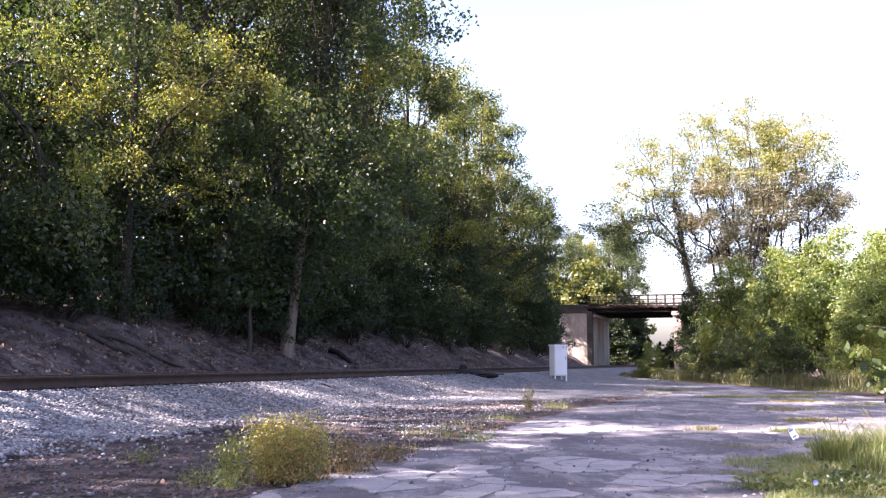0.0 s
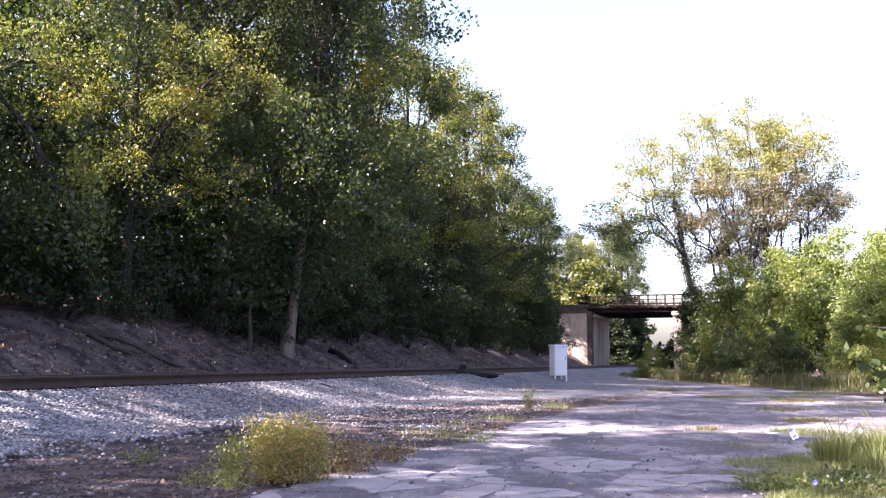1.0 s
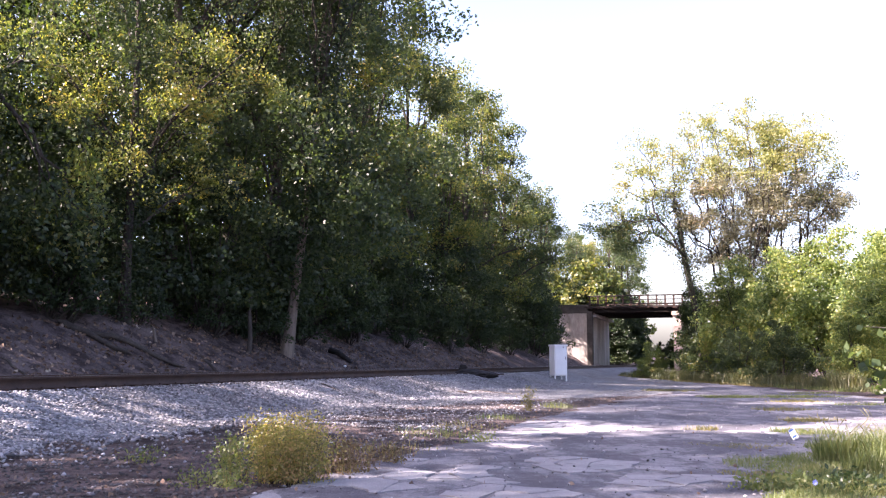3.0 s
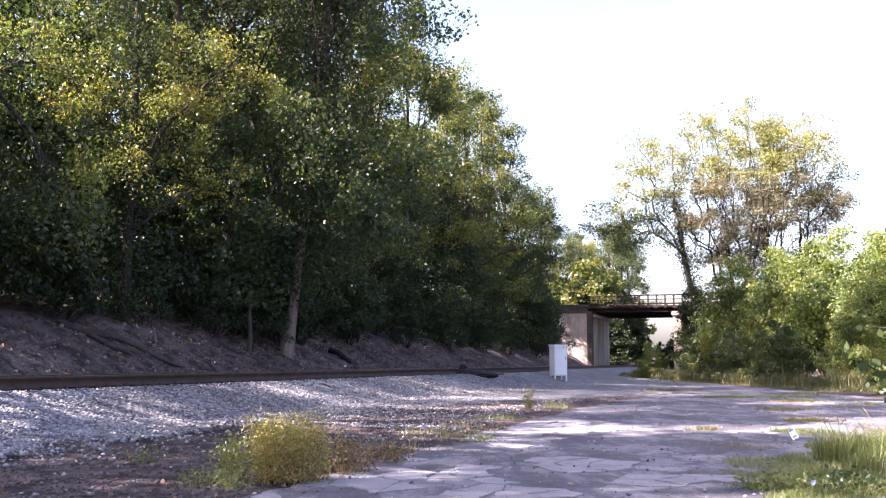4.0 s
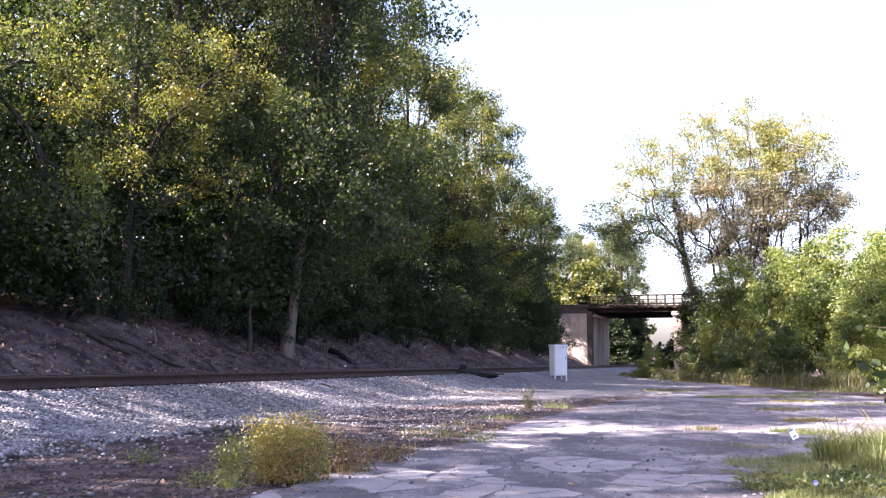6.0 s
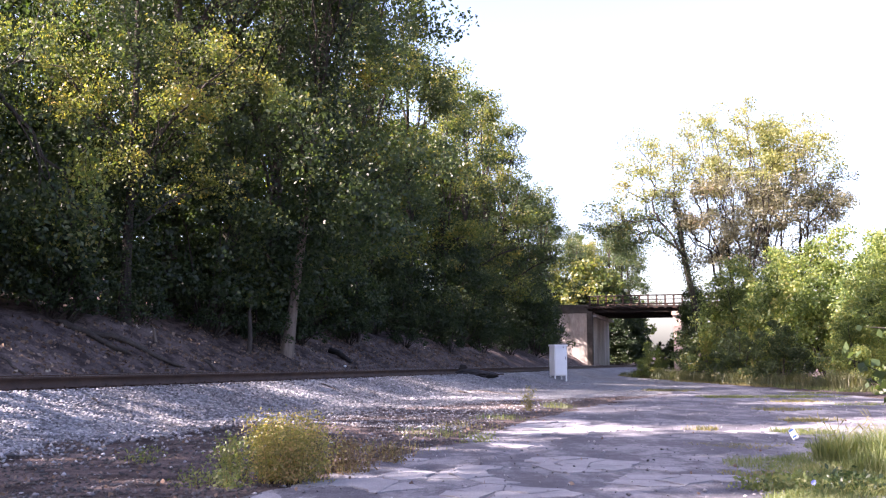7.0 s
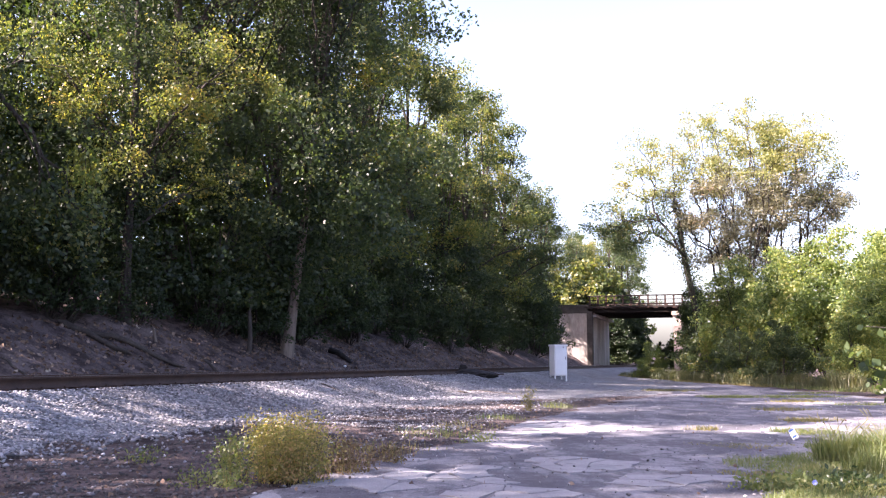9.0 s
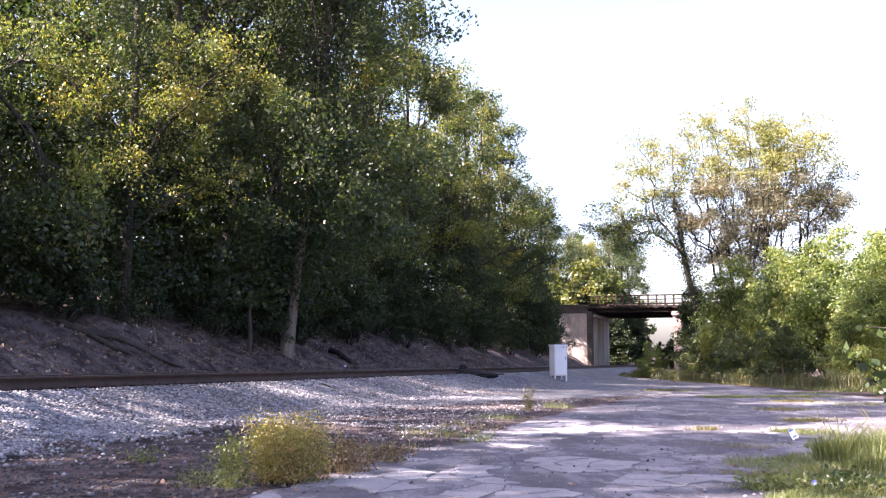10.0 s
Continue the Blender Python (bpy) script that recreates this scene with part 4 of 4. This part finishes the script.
def broken_slabs():
    rng = np.random.default_rng(8)
    s0, s1, p0, p1 = 5.5, 17.0, -3.7, 2.4
    seeds = []
    for i in range(30):
        for j in range(14):
            seeds.append((s0 + (s1 - s0) * ((i + rng.uniform(0, 1)) / 30) ** 1.1, p0 + (p1 - p0) * (j + rng.uniform(0, 1)) / 14))
    seeds = np.array(seeds)
    count = 0
    for k, (sx, sy) in enumerate(seeds):
        keep = smooth_noise(np.array(sx * 0.6), np.array(sy * 1.0), 12) + 0.4 * (sy < -2.6) + rng.uniform(-0.25, 0.25)
        if keep < 0.33 + 0.03 * max(0.0, sx - 10) or count > 290:
            continue
        poly = [(s0, p0), (s1, p0), (s1, p1), (s0, p1)]
        dist = np.hypot(*(seeds - seeds[k]).T)
        for q in np.argsort(dist)[1:16]:
            nx, ny = (seeds[q] - seeds[k]) / dist[q]
            poly = clip(poly, nx, ny, (sx + nx * dist[q] / 2) * nx + (sy + ny * dist[q] / 2) * ny - rng.uniform(0.001, 0.008))
            if len(poly) < 3:
                break
        if len(poly) < 3:
            continue
        ragged = []
        for i, a in enumerate(poly):
            b = poly[(i + 1) % len(poly)]
            length = math.hypot(b[0] - a[0], b[1] - a[1])
            if length < 0.05:
                continue
            for q in (0.0, 0.36, 0.7):
                w = rng.uniform(-0.10, 0.035) * min(1, length) if q else 0
                ragged.append((a[0] + (b[0] - a[0]) * q - (b[1] - a[1]) / length * w * -1, a[1] + (b[1] - a[1]) * q + (b[0] - a[0]) / length * w * -1))
        if len(ragged) < 3:
            continue
        bm = bmesh.new()
        tilt = rng.normal(size=2) * 0.004
        hgt = 0.007 + rng.uniform(0, 0.006)
        lo, hi = [], []
        for a in ragged:
            w = tr(a[0], a[1])
            w2 = tr(a[0] + (sx - a[0]) * 0.01, a[1] + (sy - a[1]) * 0.01)
            lo.append(bm.verts.new((w.x, w.y, -0.02)))
            hi.append(bm.verts.new((w2.x, w2.y, float(pave_z(w2.x, w2.y)) + hgt + tilt[0] * (a[0] - sx) + tilt[1] * (a[1] - sy))))
        bm.faces.new(hi)
        for i in range(len(lo)):
            j = (i + 1) % len(lo)
            bm.faces.new((lo[i], lo[j], hi[j], hi[i]))
        bmesh.ops.recalc_face_normals(bm, faces=bm.faces)
        part("slab", bm, M_SLAB, pave)
        count += 1


# ---------------------------------------------------------------- grass and weeds


def blade_mesh(name, foot, height, width, rng, mat, bend=0.5):
    """Bent, tapering blades of two quads each."""
    n = len(foot)
    a = rng.uniform(0, 2 * np.pi, n)
    d = np.stack([np.cos(a), np.sin(a), 0 * a], 1)
    s = np.stack([-np.sin(a + rng.normal(size=n) * 0.5), np.cos(a), 0 * a], 1)
    h = (height * rng.uniform(0.45, 1.2, n))[:, None]
    w = width * rng.uniform(0.7, 1.3, (n, 1))
    k = bend * rng.uniform(0.1, 1.2, (n, 1)) * h
    up = np.array([[0, 0, 1.0]])
    m1 = foot + up * h * 0.6 + d * k * 0.35
    m2 = foot + up * h * (1 - 0.15 * bend) + d * k
    v = np.stack([foot - s * w / 2, foot + s * w / 2, m1 - s * w * 0.4, m1 + s * w * 0.4, m2 - s * w * 0.06, m2 + s * w * 0.06], 1)
    f = np.array([[0, 1, 3, 2], [2, 3, 5, 4]])
    f = (f[None] + 6 * np.arange(n)[:, None, None]).reshape(-1)
    return mesh_from(name, v.reshape(-1, 3), f, 4, mat)


def disc(n, rx, ry, rng):
    a, r = rng.uniform(0, 2 * np.pi, n), np.sqrt(rng.uniform(0, 1, n))
    r = r * (0.75 + 0.25 * np.sin(3 * a + rng.uniform(0, 6)))
    return np.stack([np.cos(a) * rx * r, np.sin(a) * ry * r, np.zeros(n) - 0.01], 1)


def grass_patch(x, y, rx, ry, n, h, mat, label, width=0.008, bend=0.7, seed=0, name="grass_patch"):
    rng = np.random.default_rng(seed + 100)
    f = disc(n, rx, ry, rng)
    f[:, 2] = ground_z(f[:, 0] + x, f[:, 1] + y) - gz(x, y) - 0.01
    ob = part(name, blade_mesh(name, f, h, width, rng, mat, bend), None)
    ob.location = (x, y, gz(x, y) + (0.015 if gz(x, y) < 0.0 else 0))
    return tagged(ob, label, "grass", kind="stuff")


def tall_grass(x, y, n, h, seed, heads=6):
    """A tuft of tall grass with seed heads on thin stalks."""
    rng = np.random.default_rng(seed)
    top = new("tall_grass")
    top.location = (x, y, 0)
    tagged(top, "tuft of tall sunlit green grass with seed heads", "grass", "tall grass tufts")
    part("blades_tuft", blade_mesh("blades_tuft", disc(n, 0.32, 0.28, rng), h, 0.0065, rng, M_GRASS, 0.75), None, top)
    for k in range(heads):
        b = disc(1, 0.2, 0.2, rng)[0]
        a = rng.uniform(0, 6.28)
        u = np.linspace(0, 1, 7)[:, None]
        L = h * rng.uniform(0.95, 1.2)
        path = b + np.concatenate([np.cos(a) * 0.22 * u ** 2, np.sin(a) * 0.22 * u ** 2, L * u], 1)
        st = part("seed_stalk", tubes_mesh("seed_stalk", [tube_arrays(path, 0.0022 + 0 * u[:, 0], 4)], M_DRY), None, top)
        q = path[-1] + (path[-1] - path[-2]) * np.linspace(-0.2, 0.9, 6)[:, None]
        part("seed_head", tubes_mesh("seed_head", [tube_arrays(q, [0.002, 0.004, 0.005, 0.004, 0.003, 0.001], 6)], M_DRY), None, st, "pale bristly seed head")
    return top


def weed(x, y, rx, ry, h, stalks, leaves, mat, leaf, seed, label, name="weed", dome=0.5):
    """A bushy weed: upright stalks that carry small leaves towards their tops."""
    rng = np.random.default_rng(seed)
    top = new(name)
    top.location = (x, y, gz(x, y))
    tagged(top, label, "weed")
    foot = disc(stalks, rx * 0.75, ry * 0.75, rng)
    pts = []
    for b in foot:
        out = b / (np.linalg.norm(b[:2]) + 0.1)
        L = h * (1 - dome * (b[0] / rx) ** 2) * rng.uniform(0.7, 1.08)
        u = np.linspace(0, 1, 6)[:, None]
        lean = np.array([out[0], out[1], 0]) * 0.22 * L + rng.normal(size=3) * 0.05 * np.array([1, 1, 0])
        path = b + lean * u ** 1.5 + np.array([0, 0, 1.0]) * L * u
        part("stalk", tubes_mesh("stalk", [tube_arrays(path, 0.004 * (1 - 0.6 * u[:, 0]), 4)], M_DRY), None, top)
        k = leaves // stalks
        q = rng.uniform(0.08, 1.05, k)
        c = np.stack([np.interp(q, u[:, 0], path[:, j]) for j in range(3)], 1)
        pts.append(c + rng.normal(size=(k, 3)) * 0.065 * np.array([1, 1, 0.6]))
    part("foliage", leaf_mesh("foliage", np.concatenate(pts), leaf, rng, mat, 0.1, 0.5), None, top)
    return top


weed(-1.36, 8.5, 0.50, 0.40, 0.60, 64, 8000, M_GOLD, 0.029, 1, "bushy golden-green weed at the pavement edge", dome=0.85)
weed(-1.86, 8.8, 0.30, 0.34, 0.36, 20, 1000, M_GRASS, 0.036, 2, "low dark green weed beside the golden one")
weed(-0.55, 10.3, 0.3, 0.3, 0.2, 14, 520, M_BROWN_WEED, 0.034, 8, "low withered weed on the dirt")
weed(0.45, 12.9, 0.28, 0.3, 0.16, 12, 420, M_GRASS, 0.034, 9, "low sparse green weed on the dirt")
weed(-3.0, 9.6, 0.25, 0.25, 0.12, 8, 200, M_GRASS, 0.034, 10, "low sparse green weed on the dirt")
weed(-0.93, 9.3, 0.36, 0.34, 0.33, 24, 1500, M_BROWN_WEED, 0.032, 3, "withered brown weed at the pavement edge")
weed(-1.9, 8.1, 0.3, 0.25, 0.16, 12, 600, M_GRASS, 0.034, 4, "low green weed on dark dirt")
weed(1.83, 20.6, 0.10, 0.1, 0.5, 14, 240, M_DRY, 0.05, 5, "thin dry yellow stalks at the pavement edge", "dry_stalks")
grass_patch(2.62, 22.2, 0.5, 0.4, 200, 0.16, M_GRASS, "low green grass tuft at the pavement edge", seed=1)
grass_patch(1.05, 17.7, 0.7, 0.7, 190, 0.12, M_GRASS, "low green grass at the pavement edge", seed=2)
grass_patch(-0.1, 13.9, 0.9, 1.0, 240, 0.11, M_GRASS, "sparse green weeds on dirt", seed=3)
grass_patch(-0.7, 11.4, 0.8, 1.0, 220, 0.11, M_DRY, "sparse dry grass on dirt", seed=4)
grass_patch(0.3, 15.6, 0.7, 1.0, 180, 0.10, M_DRY, "sparse dry grass on dirt", seed=5)
# the grassy corner near the camera
grass_patch(3.85, 9.9, 0.95, 1.4, 6000, 0.10, M_GRASS, "low green grass and clover over broken asphalt", 0.0055, 0.9, 6)
grass_patch(5.0, 11.2, 1.1, 1.2, 5200, 0.12, M_GRASS, "low green grass and clover over broken asphalt", 0.0055, 0.9, 7)
grass_patch(3.1, 9.0, 0.55, 0.6, 1300, 0.07, M_DRY, "short dry grass at the asphalt's edge", 0.007, 0.9, 8)
grass_patch(3.8, 12.3, 0.8, 0.6, 700, 0.06, M_DRY, "short dry grass over broken asphalt", 0.007, 0.9, 9)
grass_patch(2.95, 7.5, 0.55, 0.6, 3000, 0.10, M_GRASS, "low leafy green grass near the flower", 0.007, 0.8, 11)
grass_patch(3.55, 8.2, 0.8, 0.8, 4200, 0.13, M_GRASS, "low leafy green grass near the flower", 0.007, 0.8, 10)
TUFTS = [tall_grass(4.15, 10.2, 620, 0.40, 51, 8), tall_grass(4.6, 9.9, 620, 0.36, 52, 5), tall_grass(4.75, 10.9, 420, 0.34, 53, 4), tall_grass(4.95, 10.6, 520, 0.42, 54, 4), tall_grass(4.1, 9.3, 420, 0.26, 55, 1)]
weed(2.75, 8.1, 0.4, 0.4, 0.14, 22, 800, M_GRASS, 0.05, 6, "low dark leafy weed beside the asphalt")
weed(3.35, 7.9, 0.45, 0.5, 0.16, 22, 800, M_LEAF, 0.05, 7, "low dark leafy weed beside the asphalt")
# grass breaking through the far pavement
for i, (x, y, rx, ry, n, m) in enumerate([(8.9, 29.4, 1.6, 0.9, 1500, M_GRASS), (11.0, 29.6, 1.6, 1.0, 1500, M_GRASS), (9.6, 26.0, 1.0, 0.5, 500, M_DRY), (8.5, 36.5, 1.3, 0.8, 900, M_DRY), (7.6, 21.5, 0.9, 0.6, 500, M_DRY),
                                          (6.6, 17.5, 0.7, 0.5, 500, M_DRY), (5.4, 14.6, 0.6, 0.5, 500, M_GRASS), (10.5, 24, 1.2, 0.4, 400, M_GRASS), (12.6, 33, 1.2, 0.6, 500, M_GRASS), (4.1, 15.2, 0.35, 0.2, 160, M_DRY)]):
    grass_patch(x, y, rx, ry, n, 0.11, m, "thin grass growing through worn asphalt", 0.012, 0.9, 20 + i)
# verge in front of the thicket
for i in range(15):
    y = 30.5 + i * 2.6
    x = float(np.interp(y, [30, 36, 45, 58, 70], [16.6, 16.0, 15.4, 14.2, 13.4]))
    grass_patch(x, y, 1.3, 1.7, 1100, (0.25, 0.6, 0.4, 0.75)[i % 4] if y > 38 else 0.2, M_VERGE_SHADE, "rough green verge grass before the thicket", 0.02, 0.7, 40 + i, "verge_grass")
    grass_patch(x - 1.0, y, 0.5, 1.6, 260, 0.16, M_DRY if y > 42 else M_GRASS, "short rough grass along the verge", 0.016, 0.8, 70 + i, "verge_grass")
for i, (x, y) in enumerate([(13.8, 57.5), (13.6, 63)]):
    grass_patch(x, y, 1.3, 1.5, 1000, 0.6, M_VERGE_SHADE, "rough tall verge grass by the track", 0.022, 0.6, 90 + i, "verge_grass")

# ---------------------------------------------------------------- fallen wood, litter, flower


def lying(name, a, b, r, mat, label, category, seed, sag=0.0):
    rng = np.random.default_rng(seed)
    a, b = Vector((*a, gz(*a) + r * 0.6)), Vector((*b, gz(*b) + r * 0.6))
    u = np.linspace(0, 1, 9)[:, None]
    path = (np.array(b - a)[None] * u) + rng.normal(size=(9, 3)) * 0.03 * np.array([1, 1, 0.4])
    for i in range(9):
        path[i, 2] = gz(a.x + path[i, 0], a.y + path[i, 1]) + r * 0.7 - a.z
    rr = r * (1 - 0.45 * u[:, 0]) * np.array([0.25] + [1] * 7 + [0.2])
    ob = part(name, tubes_mesh(name, [tube_arrays(path, rr, 8, 0.12, rng)], mat), None)
    ob.location = a
    return tagged(ob, label, category, "fallen wood")


lying("fallen_log", (-9.99, 24.6), (-7.8, 24.3), 0.10, M_DEAD, "dark fallen log lying down the bank", "log", 1)
lying("fallen_log", (-9.3, 24.9), (-6.9, 25.8), 0.09, M_DEAD, "dark fallen log lying down the bank", "log", 2)
lying("fallen_log", (-4.55, 37.7), (-3.54, 37.1), 0.15, M_BLACK, "short blackened log on the bank", "log", 3)
lying("fallen_branch", (-7.0, 27.6), (-6.3, 27.0), 0.05, M_DEAD, "thin fallen branch on the bank", "branch", 4)
lying("fallen_branch", (-9.2, 19.9), (-7.9, 19.4), 0.03, M_DEAD, "thin fallen branch beside the track", "branch", 5)
lying("fallen_branch", (-5.3, 14.5), (-5.05, 14.2), 0.03, M_DEAD, "short dark stick on ballast", "branch", 6)
lying("fallen_branch", (-2.9, 22.7), (-2.4, 22.5), 0.035, M_DEAD, "short dark stick on ballast", "branch", 7)
lying("fallen_branch", (0.8, 30.2), (2.2, 29.0), 0.045, M_DEAD, "thin dark branch on gravel", "branch", 8)
lying("fallen_branch", (0.45, 28.8), (0.75, 28.6), 0.05, M_DEAD, "short dark stick on gravel", "branch", 9)
u = np.linspace(0, 1, 5)[:, None]
st = part("dead_stub", tubes_mesh("dead_stub", [tube_arrays(np.concatenate([-0.12 * u, 0 * u, -0.1 + 0.55 * u], 1), [0.05, 0.05, 0.045, 0.04, 0.02], 7)], M_PALE_BARK), None)
st.location = (-8.1, 27.0, gz(-8.1, 27.0))
tagged(st, "pale broken tree stub standing on the bank", "tree stub")


def debris_heap():
    rng = np.random.default_rng(3)
    top = new("debris_heap")
    x, y = 1.12, 36.5
    top.location = (x, y, gz(x, y))
    top.scale = (1.4, 1.2, 1.25)
    tagged(top, "dark heap of scrap and earth beside the rail", "debris")
    bm = bmesh.new()
    bmesh.ops.create_icosphere(bm, subdivisions=3, radius=1.0)
    for v in bm.verts:
        k = 1 + 0.35 * noise.noise(v.co * 2.5) + 0.2 * noise.noise(v.co * 6)
        v.co = Vector((v.co.x * 0.62 * k, v.co.y * 0.35 * k, v.co.z * 0.17 * k))
    part("mound", bm, M_BLACK, top)
    bm = box(0.2, 0.1, 0.3, (-0.27, 0, 0.16), 0.03, None, Matrix.Rotation(0.25, 4, "Y"))
    part("upright_plate", bm, M_BLACK, top)
    u = np.linspace(0, 1, 6)[:, None]
    part("bent_rod", tubes_mesh("bent_rod", [tube_arrays(np.concatenate([0.1 + 0.75 * u, 0.02 * u, 0.14 - 0.1 * u + 0.05 * np.sin(u * 6)], 1), 0.02 + 0 * u[:, 0], 6)], M_RUST), None, top)


debris_heap()


def carton(x, y):
    top = new("litter_carton")
    top.matrix_world = Matrix.Translation((x, y, 0.075)) @ Matrix.Rotation(radians(-25), 4, "Z") @ Matrix.Rotation(radians(-32), 4, "Y") @ Matrix.Rotation(radians(-35), 4, "X")
    tagged(top, "crumpled white and blue paper carton on asphalt", "litter")
    part("body", box(0.085, 0.03, 0.17, (0, 0, 0), 0.004), M_WHITE, top)
    part("print", box(0.07, 0.004, 0.03, (0, -0.017, 0.062), 0), M_BLUE, top, "faded blue printed band")
    part("print", box(0.06, 0.004, 0.025, (0, -0.017, -0.05), 0), M_BLUE, top, "faded blue printed band")


carton(4.83, 13.3)
for x, y, r, seed in ((-3.72, 36.3, 0.07, 1), (4.6, 14.0, 0.025, 2), (3.45, 7.3, 0.05, 3)):
    rng = np.random.default_rng(seed)
    bm = bmesh.new()
    bmesh.ops.create_icosphere(bm, subdivisions=2, radius=r)
    for v in bm.verts:
        v.co *= rng.uniform(0.65, 1.1)
        v.co.z *= 0.7
    ob = part("crumpled_paper", bm, M_WHITE, None)
    ob.location = (x, y, gz(x, y) + r * 0.5)
    tagged(ob, "crumpled scrap of white paper on the ground", "litter")


def flower():
    top = new("flower")
    top.location = (2.72, 7.17, -0.03)
    tagged(top, "small blue wild flower on a thin stem", "flower")
    u = np.linspace(0, 1, 5)[:, None]
    part("stem", tubes_mesh("stem", [tube_arrays(np.concatenate([0.02 * u, 0 * u, 0.20 * u], 1), 0.003 + 0 * u[:, 0], 5)], M_GRASS), None, top)
    bm = bmesh.new()
    for k in range(9):
        a = 2 * math.pi * k / 9
        d, s = Vector((math.cos(a), -0.45, math.sin(a))), Vector((-math.sin(a), 0, math.cos(a)))
        c = Vector((0.02, 0, 0.205))
        q = [c, c + d * 0.012 + s * 0.006, c + d * 0.024, c + d * 0.012 - s * 0.006]
        bm.faces.new([bm.verts.new(v) for v in q])
    part("petals", bm, M_PETAL, top, "ring of pale blue petals")
    return top


FLOWER = flower()


def sapling():
    """A leafy branch that hangs into view from a young tree just beside the camera's view."""
    top = new("sapling")
    top.location = (3.40, 6.7, -0.03)
    tagged(top, "young tree with large dark green leaves", "sapling")
    rng = np.random.default_rng(4)
    u = np.linspace(0, 1, 8)[:, None]
    part("stem", tubes_mesh("stem", [tube_arrays(np.concatenate([0.05 * np.sin(u * 3), 0 * u, 1.75 * u], 1), 0.018 * (1 - 0.6 * u[:, 0]), 7)], M_BARK), None, top)
    for k, (z0, dx, dz, n) in enumerate(((0.86, -0.58, 0.38, 16), (0.68, -0.42, 0.36, 14), (0.8, -0.3, 0.2, 10), (1.2, -0.45, 0.25, 6), (0.9, 0.4, 0.4, 10), (1.4, 0.3, 0.4, 10))):
        path = np.concatenate([dx * u, 0.12 * np.sin(u * 3 + k), z0 + dz * u - 0.12 * u ** 2], 1)
        br = part("branch", tubes_mesh("branch", [tube_arrays(path, 0.008 * (1 - 0.7 * u[:, 0]), 5)], M_BARK), None, top)
        q = rng.uniform(0.35, 1.03, n)
        c = np.stack([np.interp(q, u[:, 0], path[:, j]) for j in range(3)], 1) + rng.normal(size=(n, 3)) * 0.035
        for p in c:
            part("leaf", leaf_mesh("leaf", p[None], 0.085, rng, M_LEAF, 0.4, 0.75), None, br)
    return top


SAPLING = sapling()


def hanging_spray(x, y, z):
    """A hanging creeper strand with sunlit leaves that stirs in the breeze."""
    rng = np.random.default_rng(9)
    top = new("hanging_creeper")
    top.location = (x, y, z)
    tagged(top, "hanging yellow-green creeper spray on the wood's edge", "creeper")
    u = np.linspace(0, 1, 9)[:, None]
    for k in range(5):
        a, L = 1.3 * k, rng.uniform(1.2, 2.3)
        path = np.concatenate([0.55 * np.cos(a) * u, 0.4 * np.sin(a) * u, -L * u ** 1.3], 1) + rng.normal(size=(9, 3)) * 0.04 * u
        st = part("strand", tubes_mesh("strand", [tube_arrays(path, 0.012 * (1 - 0.7 * u[:, 0]), 5)], M_BARK), None, top)
        q = rng.uniform(0.1, 1.0, 150)
        c = np.stack([np.interp(q, u[:, 0], path[:, j]) for j in range(3)], 1) + rng.normal(size=(150, 3)) * 0.16
        part("foliage", leaf_mesh("foliage", c, 0.12, rng, M_LEAF_B, 0.5, 0.7), None, st)
    return top


SPRAY = hanging_spray(-9.3, 24.2, 6.6)
broken_slabs()


def sway(thing, amount, beat, shift):
    """Rock a thing a little about its foot, as a light breeze does."""
    x, y, z = thing.location
    turn = math.degrees(thing.rotation_euler[2])
    rows = []
    for k in range(21):
        t = k * 0.5
        a = amount * (math.sin(2 * math.pi * t / beat + shift) + 0.5 * math.sin(2 * math.pi * t / (beat * 0.43) + 2 * shift)) / 1.5
        rows.append((t, pose(x, y, z, 0.4 * a * math.cos(t + shift), a, turn)))
    walk(thing, rows)


def motions():
    for k, tuft in enumerate(TUFTS):
        sway(tuft, 1.6, 3.4 + 0.3 * k, 0.7 * k)
    sway(FLOWER, 4.0, 2.6, 0.4)
    sway(SAPLING, 0.5, 3.1, 1.2)
    for k, tree in enumerate(STIRRED):
        sway(tree, 0.14, 4.6 + 0.5 * k, 1.1 * k)
    sway(SPRAY, 0.9, 4.2, 0.3)


motions()
